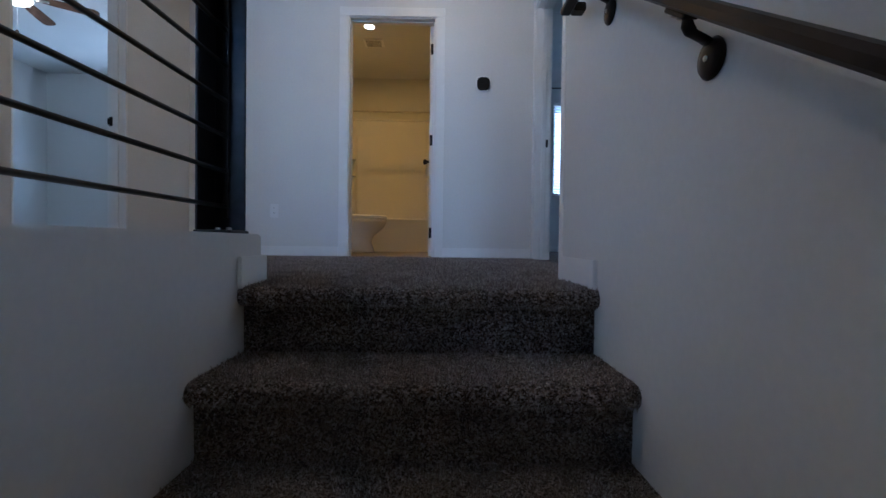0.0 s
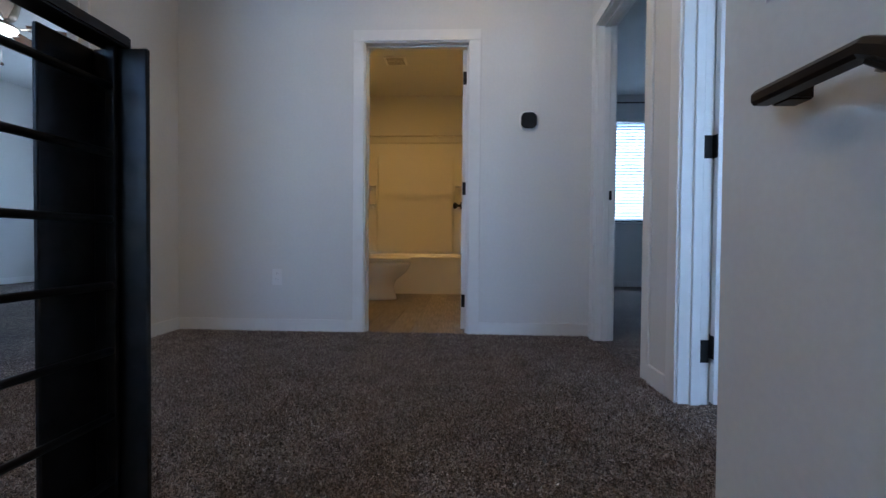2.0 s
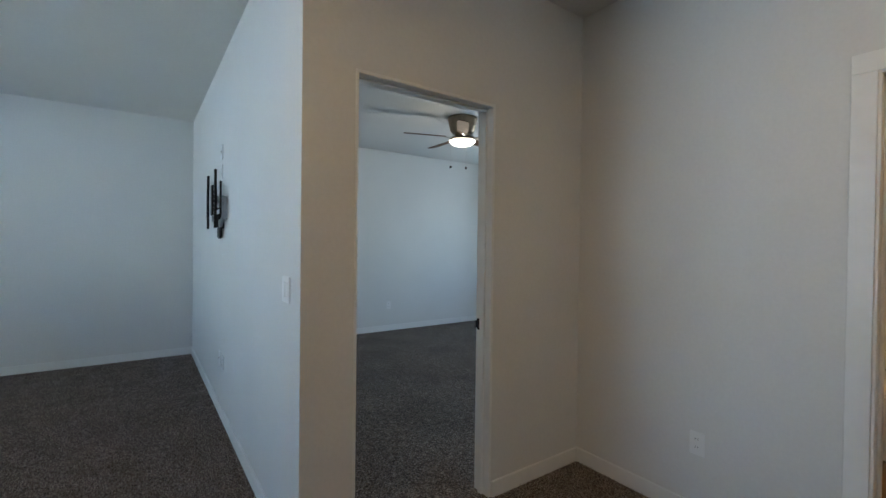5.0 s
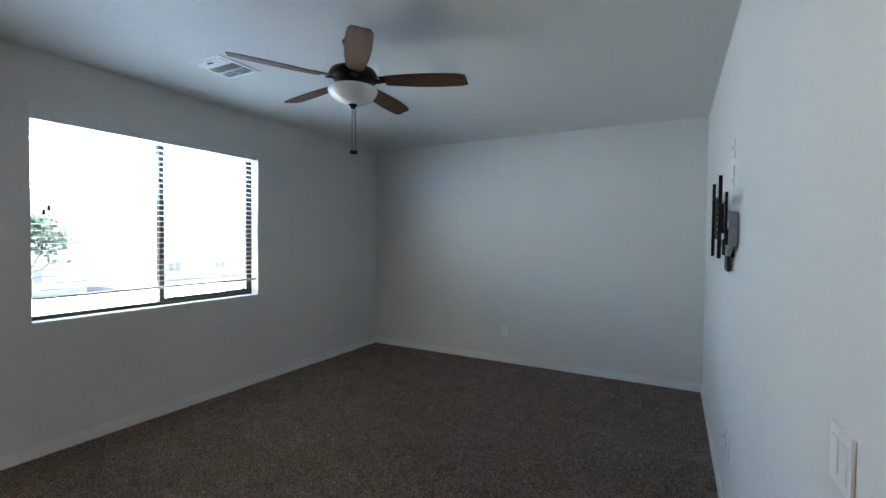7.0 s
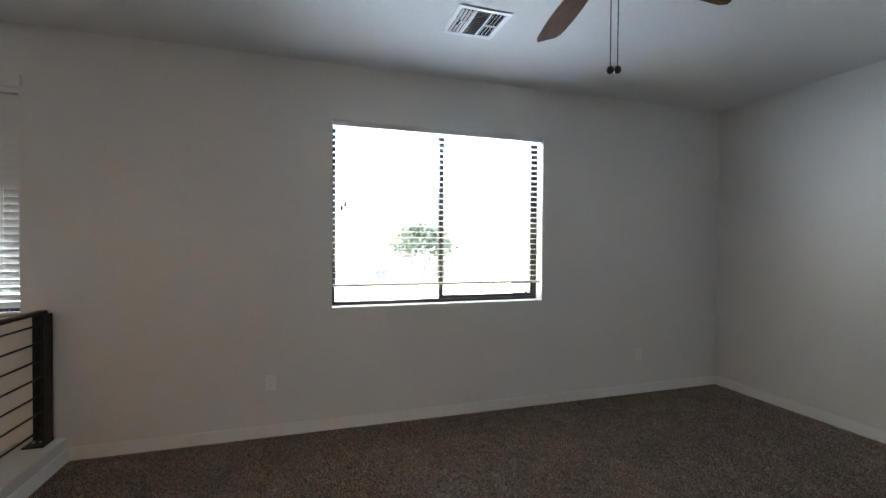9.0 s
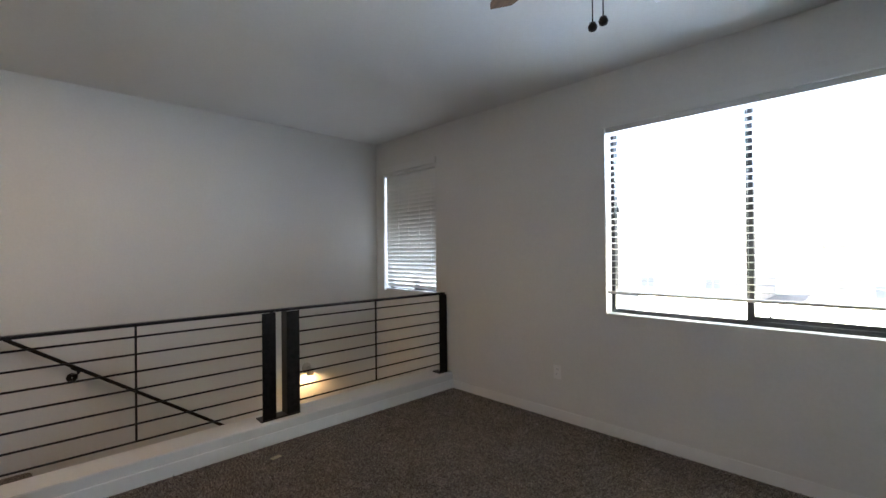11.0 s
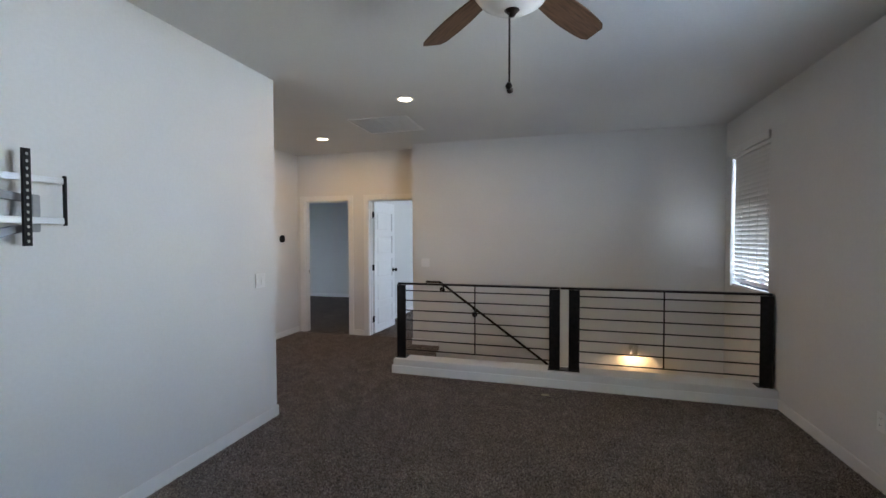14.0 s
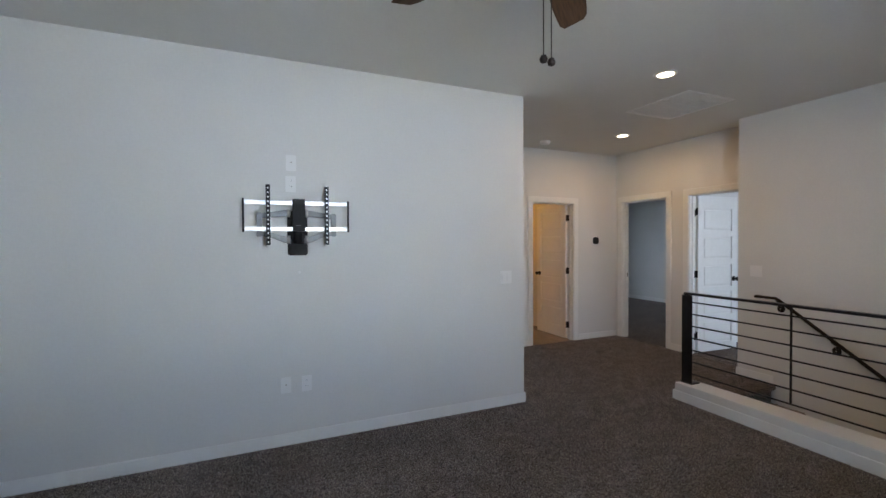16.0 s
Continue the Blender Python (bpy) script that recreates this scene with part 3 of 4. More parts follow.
def blind(name, y, into, x0, x1, z_top, z_bottom, angles, label, valance=True, pitch=0.0445, shut=False, material=SLAT, clear=0.008):
    """A horizontal-slat blind hanging in a reveal. angles(k): each slat's tilt, k running 0 to 1 from the top."""
    top = thing(name, pose(0, 0, 0), label, "blind")
    d = 0.052 if shut else 0.048
    bm = bmesh.new()
    n = 5
    rows = []
    for i in range(n + 1):
        v = -d / 2 + d * i / n
        crown = 0.003 * (1 - (2 * v / d) ** 2)
        rows.append([bm.verts.new((x, v, crown + h)) for x in (x0 + 0.008, x1 - clear) for h in (0, -0.0026)])
    for a, b in zip(rows, rows[1:]):
        bm.faces.new((a[0], b[0], b[2], a[2]))
        bm.faces.new((a[1], a[3], b[3], b[1]))
        bm.faces.new((a[0], a[1], b[1], b[0]))
        bm.faces.new((a[2], b[2], b[3], a[3]))
    bm.faces.new((rows[0][0], rows[0][2], rows[0][3], rows[0][1]))
    bm.faces.new((rows[-1][0], rows[-1][1], rows[-1][3], rows[-1][2]))
    me = mesh_of("slat", bm, material)
    zs = z_top - 0.055
    count = int((zs - z_bottom - 0.02) / pitch)
    pitch = (zs - z_bottom - 0.022) / (count - 0.5)
    for k in range(count):
        a = angles(k / max(1, count - 1))
        same_part("slat", me, top, pose(0, y, zs - k * pitch, a, 0, 0))
    part("head_rail", soft(box(bmesh.new(), x0 + 0.005, x1 - 0.005, y - 0.025, y + 0.025, z_top - 0.04, z_top - 0.002), 0.002, 1), SLAT, top)
    part("bottom_rail", soft(box(bmesh.new(), x0 + 0.008, x1 - 0.008, y - 0.025, y + 0.025, z_bottom - 0.018, z_bottom), 0.004, 2), SLAT, top)
    if valance:
        yy = SOUTH + 0.012
        bm = box(bmesh.new(), x0 - 0.02, x1 + 0.02, yy - 0.010, yy + 0.008, z_top - 0.006, z_top + 0.070)
        part("valance", soft(bm, 0.004, 2), SLAT, top, "white blind valance")
    for u in (0.09, 0.3, 0.5, 0.7, 0.91):
        x = x0 + (x1 - x0) * u
        for s in (-0.024, 0.024):
            part("ladder_cord", tube([(x, y + s, z_top - 0.04), (x, y + s, z_bottom)], 0.0008, 5), SLAT, top)
    for z in (1.66, 1.69) if valance and x1 - x0 > 1.5 else ():
        part("cord_tassel", lathe([(0.003, -0.010), (0.010, -0.006), (0.008, 0.02), (0.002, 0.030)], 10, m=pose(x1 - 0.07 - (z - 1.66) * 0.9, y + 0.03, z)), GREYMET, top)
        part("lift_cord", tube([(x1 - 0.07, y + 0.03, z_top - 0.03), (x1 - 0.07, y + 0.03, z + 0.025)], 0.001, 5), SLAT, top)
    return top


blind("window_blind", SOUTH - 0.035, 1, W1[0], W1[1], W1[3], 1.088, lambda k: 2, "white slatted blind with open slats, half an arm above the sill")
blind("window_blind", SOUTH - 0.035, 1, W2[0], W2[1], W2[3], W2[2] + 0.022, lambda k: 87 - 31 * max(0, (k - 0.32) / 0.68), "white slatted blind lowered and nearly shut", shut=True, clear=0.015)
blind("window_blind", ROOM_N + 0.035, -1, 2.35, 3.85, 2.41, 0.93, lambda k: 60, "white slatted blind lowered, slats half open", False, material=THIN)

# ---- stair railing ----


def railing(name, y0, y1, label):
    """One panel of the guard: an angle post at each end, a flat cap, seven round bars and one middle flat."""
    top = thing(name, SPLAY @ pose(0.011, 0, 0), label, "railing", "panels of the stair guard")
    xw, xe, z0, z1 = -0.216, -0.113, KERB_TOP, 0.955
    for y, s in ((y0, 1), (y1, -1)):
        bm = bmesh.new()
        a, b = (y, y + s * 0.102)
        box(bm, xw, xw + 0.009, min(a, b), max(a, b), z0 + 0.010, z1)
        box(bm, xw + 0.009, xe, min(a, a + s * 0.009), max(a, a + s * 0.009), z0 + 0.010, z1)
        post = part("post", soft(bm, 0.002, 1), STEEL, top, "black steel angle post")
        part("base_plate", soft(box(bmesh.new(), xw - 0.004, xe + 0.004, min(a, b) - 0.002, max(a, b) + 0.012, z0 - 0.001, z0 + 0.010), 0.002, 1), STEEL, post)
        for dx, dy in ((0.040, 0.05), (0.075, 0.05)):
            part("bolt", lathe([(0.009, 0), (0.009, 0.006), (0.006, 0.009), (0.0, 0.009)], 6, m=pose(xw + dx, y + s * dy, z0 + 0.010)), CHROME, post, "steel bolt head")
        e = y + s * 0.012
        part("end_flat", soft(box(bmesh.new(), -0.176, -0.160, min(e, e + s * 0.008), max(e, e + s * 0.008), z0 + 0.05, z1), 0.001, 1), STEEL, top)
    part("cap_rail", soft(box(bmesh.new(), -0.195, -0.145, y0 + 0.003, (y1 if y1 > 1 else y1 + 0.081), z1, z1 + 0.020), 0.003, 2), STEEL, top)
    for i in range(7):
        z = 0.236 + i * 0.1088
        part("bar", tube([(-0.168, y0 + 0.012, z), (-0.168, y1 - 0.012, z)], 0.0065, 10), STEEL, top)
    ym = (y0 + y1) / 2
    part("middle_flat", soft(box(bmesh.new(), -0.174, -0.162, ym - 0.006, ym + 0.006, 0.232, z1), 0.001, 1), STEEL, top)
    return top


railing("stair_railing", 0.682, 2.408, "black steel stair railing with horizontal round bars")
railing("stair_railing", SOUTH + 0.02, 0.598, "black steel stair railing with horizontal round bars")
plate_bm = soft(box(bmesh.new(), -0.209, -0.098, 0.584, 0.696, KERB_TOP - 0.001, KERB_TOP + 0.009, SPLAY), 0.003)
setting("rail_base_plate", plate_bm, STEEL, "black steel plate between the twin railing posts", "railing plate")

# ---- handrail on the stair wall ----
hand = thing("handrail", pose(0, 0, 0), "dark bronze steel handrail on scrolled wall brackets", "handrail")
HX = STAIR_E - 0.066


def rail_z(y):
    return 0.873 - (2.225 - y) * 0.712


def rail_bar(pts, w, h):
    """A rectangular bar with eased edges swept along points in a plane of constant x."""
    bm = bmesh.new()
    rings = []
    for i, (x, y, z) in enumerate(pts):
        d = Vector((0, 0, 0))
        if i:
            d += (Vector(pts[i]) - Vector(pts[i - 1])).normalized()
        if i + 1 < len(pts):
            d += (Vector(pts[i + 1]) - Vector(pts[i])).normalized()
        d.normalize()
        side = Vector((1, 0, 0)) if abs(d.x) < 0.7 else Vector((0, 1, 0))
        up = side.cross(d).normalized()
        rings.append([bm.verts.new(Vector((x, y, z)) + side * a * w / 2 + up * b * h / 2) for a, b in ((-1, -0.6), (-0.7, -1), (0.7, -1), (1, -0.6), (1, 0.3), (0.6, 0.9), (0, 1.0), (-0.6, 0.9), (-1, 0.3))])
    for a, b in zip(rings, rings[1:]):
        n = len(a)
        for i in range(n):
            bm.faces.new((a[i], a[(i + 1) % n], b[(i + 1) % n], b[i]))
    bm.faces.new(rings[0])
    bm.faces.new(rings[-1])
    return bm


part("rail", rail_bar([(HX, -0.55, rail_z(-0.55)), (HX, 2.21, rail_z(2.21)), (HX, 2.24, rail_z(2.225) + 0.004), (HX, 2.425, rail_z(2.225) + 0.004)], 0.033, 0.026), RAIL, hand)
part("return", soft(box(bmesh.new(), HX + 0.015, STAIR_E - 0.012, 2.386, 2.426, rail_z(2.225) - 0.010, rail_z(2.225) + 0.016), 0.003, 2), RAIL, hand, "rail end returning to the wall")
for y in (2.22, 1.774, 0.62, -0.4):
    zd, ya = rail_z(y) - 0.099, y - 0.034
    z = rail_z(ya)
    b = part("bracket_disc", lathe([(0.0, 0), (0.034, 0), (0.036, 0.004), (0.031, 0.010), (0.014, 0.013), (0.0, 0.014)], 28, m=pose(STAIR_E + 0.001, y, zd, 0, -90, 0)), RAIL, hand, "round bronze wall plate")
    part("bracket_arm", tube([(STAIR_E - 0.006, y, zd + 0.026), (STAIR_E - 0.024, y - 0.008, zd + 0.030), (HX + 0.010, y - 0.028, zd + 0.030), (HX + 0.001, ya, zd + 0.038), (HX, ya, z - 0.016)], 0.0045, 10, rx=0.011), RAIL, b)
    part("screw", lathe([(0.005, 0.012), (0.005, 0.016), (0.0, 0.017)], 10, m=pose(STAIR_E + 0.001, y, zd, 0, -90, 0)), CHROME, b, "steel screw head")
    tilt = pose(HX, ya + 0.018, rail_z(ya + 0.018) - 0.021, math.degrees(math.atan(0.712)), 0, 0)
    part("saddle", soft(box(bmesh.new(), -0.013, 0.013, -0.036, 0.036, -0.004, 0.004, tilt), 0.002, 1), BLACK, b)
    for dy in (0.0, 0.022):
        part("screw", lathe([(0.005, 0), (0.005, 0.005), (0.0, 0.006)], 8, m=tilt @ pose(0, dy, -0.004, 180)), CHROME, b)

# ---- wall plates ----


def plate(name, m, kind, label, category):
    """A wall plate in its own x (across), z (up), projecting along -y."""
    top = thing(name, m, label, category)
    w = 0.116 if kind == "double" else 0.07
    part("cover", soft(box(bmesh.new(), -w / 2, w / 2, -0.006, 0.001, -0.057, 0.057), 0.003, 2), WHITE, top)
    if kind in ("double", "single"):
        for x in ((-0.023, 0.023) if kind == "double" else (0,)):
            bm = bmesh.new()
            box(bm, x - 0.0165, x + 0.0165, -0.0085, -0.005, -0.033, 0.033)
            part("rocker", soft(bm, 0.002, 1), WHITE, top)
    elif kind == "outlet":
        for z in (-0.02, 0.02):
            part("receptacle", soft(box(bmesh.new(), -0.0165, 0.0165, -0.0078, -0.005, z - 0.014, z + 0.014), 0.003, 2), WHITE, top)
            for x in (-0.006, 0.006):
                part("slot", box(bmesh.new(), x - 0.001, x + 0.001, -0.0082, -0.007, z - 0.001, z + 0.007), DARK, top)
    else:
        part("jack", lathe([(0.006, 0), (0.006, 0.006), (0.003, 0.006), (0.003, 0.012), (0, 0.012)], 14, m=pose(0, -0.005, 0.004, 90)), CHROME if kind == "coax" else DARK, top)
    return top


def on(axis, x, y, z):
    return pose(x, y, z, 0, 0, {"-y": 0, "+y": 180, "+x": 90, "-x": -90}[axis])


plate("light_switch", on("-y", -1.76, NORTH, 1.135), "double", "white double rocker light switch on the wall", "light switch")
plate("light_switch", on("-x", STAIR_E, 2.455, 1.13), "double", "white double rocker light switch above the handrail", "light switch")
OUT = "white duplex power outlet low on the wall"
plate("power_outlet", on("+x", WEST, 0.845, 0.39), "outlet", OUT, "outlet")
plate("power_outlet", on("+y", -1.553, SOUTH, 0.393), "outlet", OUT, "outlet")
plate("power_outlet", on("+y", -4.80, SOUTH, 0.37), "outlet", OUT, "outlet")
plate("power_outlet", on("-y", -0.862, HALL_N, 0.378), "outlet", OUT, "outlet")
plate("power_outlet", on("-y", -3.452, NORTH, 0.427), "outlet", OUT, "outlet")
plate("cable_outlet", on("-y", -3.595, NORTH, 0.43), "coax", "white coaxial cable wall plate low on the wall", "outlet")
plate("cable_outlet", on("-y", -3.545, NORTH, 2.017), "coax", "white cable wall plate above the television bracket", "outlet")
plate("power_outlet", on("-y", -3.549, NORTH, 1.867), "outlet", "white power outlet above the television bracket", "outlet")
plate("power_outlet", on("+x", WEST, 5.55, 0.39), "outlet", OUT, "outlet")

# thermostat: black rounded square on a white plate
th = thing("thermostat", pose(0.867, HALL_N, 1.456), "black rounded-square thermostat on a white plate", "thermostat")


def rounded(w, h, y0, y1, r, steps=6):
    bm = bmesh.new()
    ring = []
    for cx, cz, a0 in ((w / 2 - r, h / 2 - r, 0), (-w / 2 + r, h / 2 - r, 90), (-w / 2 + r, -h / 2 + r, 180), (w / 2 - r, -h / 2 + r, 270)):
        for k in range(steps + 1):
            a = radians(a0 + 90 * k / steps)
            ring.append((cx + r * math.cos(a), cz + r * math.sin(a)))
    lo = [bm.verts.new((x, y0, z)) for x, z in ring]
    hi = [bm.verts.new((x, y1, z)) for x, z in ring]
    bm.faces.new(lo)
    bm.faces.new(hi)
    for i in range(len(ring)):
        bm.faces.new((lo[i], lo[(i + 1) % len(ring)], hi[(i + 1) % len(ring)], hi[i]))
    bmesh.ops.recalc_face_normals(bm, faces=bm.faces)
    return bm


part("back_plate", soft(rounded(0.132, 0.132, -0.006, 0.001, 0.045), 0.002, 1), WHITE, th, "white trim plate")
part("display", soft(rounded(0.105, 0.105, -0.026, -0.006, 0.036), 0.004, 3), BLACK, th, "black glass display")

# ---- ceiling fans ----


def ceiling_fan(name, m, angles, r_tip, label, lit, metal, blade_mat, drop):
    """Origin on the ceiling; drop: from the ceiling to the blades."""
    top = thing(name, m, label, "ceiling fan")
    part("canopy", lathe([(0.0, 0.0), (0.068, 0.0), (0.068, -0.012), (0.055, -0.035), (0.030, -0.052), (0.0, -0.052)], 28), metal, top)
    part("downrod", lathe([(0.014, -0.045), (0.014, -drop + 0.075)], 14), metal, top)
    zb = -drop
    part("motor", lathe([(0.0, zb + 0.088), (0.045, zb + 0.086), (0.095, zb + 0.078), (0.140, zb + 0.058), (0.156, zb + 0.024), (0.146, zb - 0.004), (0.100, zb - 0.022), (0.060, zb - 0.040), (0.058, zb - 0.052), (0.0, zb - 0.052)], 36), metal, top, "dark motor housing")
    bm = bmesh.new()
    outline = []
    r0 = 0.205
    n = 14
    for i in range(n + 1):
        u = i / n
        x = r0 + (r_tip - r0) * u
        w = 0.042 + 0.030 * math.sin(math.pi * (0.08 + 0.72 * u))
        if u > 0.93:
            w *= 1 - 0.22 * ((u - 0.93) / 0.07) ** 2
        outline.append((x, w))
    th_ = 0.006
    lo, hi = [], []
    for s in (1, -1):
        for x, w in (outline if s > 0 else outline[::-1]):
            x += s * w * 0.22 * max(0, (x - r0) / (r_tip - r0) - 0.8) / 0.2
            hi.append(bm.verts.new((x, s * w, th_ / 2)))
            lo.append(bm.verts.new((x, s * w, -th_ / 2)))
    bm.faces.new(hi)
    bm.faces.new(lo[::-1])
    k = len(hi)
    for i in range(k):
        bm.faces.new((hi[i], lo[i], lo[(i + 1) % k], hi[(i + 1) % k]))
    blade_me = mesh_of("blade", bm, blade_mat)
    arm = bmesh.new()
    box(arm, 0.10, 0.175, -0.020, 0.020, -0.012, 0.000)
    box(arm, 0.165, 0.255, -0.036, 0.036, 0.003, 0.009)
    arm_me = mesh_of("blade_arm", soft(arm, 0.003, 1), metal)
    for a in angles:
        b = same_part("blade", blade_me, top, pose(0, 0, zb, 0, 0, a) @ pose(0, 0, 0, -12, 0, 0))
        same_part("blade_arm", arm_me, b, pose(0, 0, 0))
    bowl = [(0.0, zb - 0.150), (0.045, zb - 0.147), (0.090, zb - 0.134), (0.128, zb - 0.110), (0.150, zb - 0.080), (0.156, zb - 0.060), (0.150, zb - 0.050), (0.0, zb - 0.050)]
    part("bowl", lathe(bowl, 40), BOWL_ON if lit else BOWL, top, "white frosted glass bowl")
    part("finial", lathe([(0.0, zb - 0.176), (0.010, zb - 0.172), (0.018, zb - 0.160), (0.030, zb - 0.149), (0.0, zb - 0.148)], 20), metal, top)
    for dx, length in ((0.018, 0.450 - 0.17), (-0.014, 0.445 - 0.17)):
        c = part("pull_chain", tube([(dx, 0.01, zb - 0.16), (dx, 0.01, zb - 0.16 - length)], 0.0019, 6), RAIL, top)
        part("pull_ball", lathe([(0.0, zb - 0.185 - length), (0.011, zb - 0.180 - length), (0.014, zb - 0.170 - length), (0.009, zb - 0.158 - length), (0.0, zb - 0.155 - length)], 14, m=pose(dx, 0.01, 0)), metal, c)
    return top


ceiling_fan("ceiling_fan", pose(-2.885, 0.855, CEILING), [43, 115, 187, 259, 331], 0.715, "bronze five-blade ceiling fan with walnut blades and frosted bowl, unlit", False, RAIL, BLADE, 0.243)


def flush_fan(m, angles, label):
    """A flush-mounted fan: tapered drum on the ceiling, thin dark blades on curved arms, a lit shallow dish."""
    top = thing("ceiling_fan", m, label, "ceiling fan")
    part("drum", lathe([(0.0, 0.001), (0.165, 0.001), (0.168, -0.015), (0.160, -0.025), (0.150, -0.09), (0.135, -0.145), (0.115, -0.165), (0.0, -0.165)], 40), BRONZE, top, "brushed bronze motor drum")
    part("flywheel", lathe([(0.0, -0.165), (0.085, -0.165), (0.090, -0.185), (0.075, -0.235), (0.0, -0.235)], 30), BRONZE, top)
    part("fitter", lathe([(0.0, -0.225), (0.130, -0.227), (0.148, -0.242), (0.148, -0.253), (0.0, -0.253)], 36), BRONZE, top)
    part("bowl", lathe([(0.0, -0.312), (0.05, -0.309), (0.10, -0.296), (0.132, -0.276), (0.146, -0.252), (0.0, -0.251)], 36), BOWL_ON, top, "lit white glass dish")
    bm = bmesh.new()
    ring = [(0.20, 0.045), (0.30, 0.055), (0.50, 0.062), (0.62, 0.060), (0.655, 0.045), (0.665, 0.02)]
    pts = ring + [(x, -y) for x, y in ring[::-1]]
    hi = [bm.verts.new((x, y, 0.003)) for x, y in pts]
    lo = [bm.verts.new((x, y, -0.003)) for x, y in pts]
    bm.faces.new(hi)
    bm.faces.new(lo[::-1])
    for i in range(len(pts)):
        bm.faces.new((hi[i], lo[i], lo[(i + 1) % len(pts)], hi[(i + 1) % len(pts)]))
    blade_me = mesh_of("blade", bm, BLADE)
    arm_me = mesh_of("blade_arm", tube([(0.07, 0, 0.02), (0.12, 0.018, 0.0), (0.17, 0.022, -0.012), (0.215, 0.0, -0.008), (0.26, 0, -0.006)], 0.007, 8, rx=0.016), CHROME)
    for a in angles:
        b = same_part("blade", blade_me, top, pose(0, 0, -0.215, 0, 0, a) @ pose(0, 0, 0, -11, 0, 0))
        same_part("blade_arm", arm_me, b, pose(0, 0, 0))
    for x, y in ((-0.125, -0.065), (-0.075, 0.115)):
        c = part("pull_chain", tube([(x, y, -0.24), (x, y, -0.52)], 0.0012, 6), CHROME, top)
        part("pull_ball", lathe([(0.0, -0.547), (0.012, -0.541), (0.014, -0.529), (0.008, -0.517), (0.0, -0.513)], 14, m=pose(x, y, 0)), RAIL, c)
    return top


flush_fan(pose(-3.70, 5.36, CEILING), [35, 107, 179, 251, 323], "flush bronze ceiling fan with dark blades and a lit dish")

# ---- ceiling fixtures ----


def can_light(x, y, watts=2.3, colour=WARM):
    top = thing("recessed_light", pose(x, y, CEILING), "round white recessed ceiling light, switched on", "recessed light", "recessed lights")
    part("trim_ring", lathe([(0.062, 0.001), (0.085, 0.001), (0.085, -0.004), (0.066, -0.008), (0.062, -0.004)], 36), WHITE, top)
    part("lens", lathe([(0.0, -0.001), (0.063, -0.001), (0.063, -0.004), (0.0, -0.005)], 36), LAMP_ON, top)
    area("recessed_lamp", x, y, CEILING - 0.02, 0, 0, 0, 0.12, 0.12, watts, colour, "DISK")


can_light(-0.845, 2.065)
can_light(0.37, 3.655)
can_light(-0.36, 6.32, 3.6, (1.0, 0.455, 0.065))

vent = thing("ceiling_vent", pose(-2.775, -0.245, CEILING) @ Matrix.Scale(0.88, 4), "white louvred supply vent on the ceiling", "air vent")
bm = bmesh.new()
for a, b, c, d in ((-0.19, 0.19, -0.19, -0.155), (-0.19, 0.19, 0.155, 0.19), (-0.19, -0.155, -0.155, 0.155), (0.155, 0.19, -0.155, 0.155)):
    box(bm, a, b, c, d, -0.008, 0.001)
part("frame", soft(bm, 0.003, 1), WHITE, vent)
part("backing", box(bmesh.new(), -0.155, 0.155, -0.155, 0.155, -0.001, 0.001), DARK, vent)
long_slat = mesh_of("slat", box(bmesh.new(), -0.0012, 0.0012, -0.150, 0.150, -0.008, 0.008), WHITE)
cross_slat = mesh_of("slat", box(bmesh.new(), -0.047, 0.047, -0.0012, 0.0012, -0.0065, 0.0065), WHITE)
for side in (-1, 1):
    for i in range(4):
        same_part("slat", long_slat, vent, pose(side * (0.068 + i * 0.025), 0, -0.009, 0, 40 * side, 0))
    part("divider", box(bmesh.new(), side * 0.053 - 0.005, side * 0.053 + 0.005, -0.155, 0.155, -0.012, 0), WHITE, vent)
    part("stay", box(bmesh.new(), min(side * 0.058, side * 0.155), max(side * 0.058, side * 0.155), -0.003, 0.003, -0.014, -0.004), WHITE, vent)
for i in range(15):
    same_part("slat", cross_slat, vent, pose(0, -0.145 + i * 0.0207, -0.009, 42, 0, 0))
part("damper_lever", soft(box(bmesh.new(), 0.125, 0.131, -0.03, 0.03, -0.022, -0.012), 0.001, 1), BLACK, vent)

ret = thing("return_grille", pose(-0.05, 2.575, CEILING), "large white return air grille on the hall ceiling", "air vent")
bm = bmesh.new()
for a, b, c, d in ((-0.31, 0.31, -0.345, -0.31), (-0.31, 0.31, 0.31, 0.345), (-0.31, -0.275, -0.31, 0.31), (0.275, 0.31, -0.31, 0.31)):
    box(bm, a, b, c, d, -0.010, 0.001)
part("frame", soft(bm, 0.004, 2), WHITE, ret)
part("backing", box(bmesh.new(), -0.275, 0.275, -0.31, 0.31, -0.001, 0.001), WHITE, ret, "pale filter behind the louvres")
louvre = mesh_of("slat", box(bmesh.new(), -0.0008, 0.0008, -0.31, 0.31, -0.010, 0.010), WHITE)
for i in range(34):
    same_part("slat", louvre, ret, pose(-0.267 + i * 0.0162, 0, -0.006, 0, 79, 0))
for i in range(1, 5):
    y = -0.31 + i * 0.124
    part("crossbar", box(bmesh.new(), -0.275, 0.275, y - 0.003, y + 0.003, -0.0095, -0.002), WHITE, ret)

sm = thing("smoke_detector", pose(-0.31, 4.29, CEILING), "round white smoke detector on the hall ceiling", "smoke detector")
part("base", lathe([(0.0, 0.001), (0.068, 0.001), (0.068, -0.012), (0.0, -0.012)], 32), WHITE, sm)
part("cover", lathe([(0.062, -0.010), (0.060, -0.026), (0.045, -0.036), (0.0, -0.038)], 32), WHITE, sm)

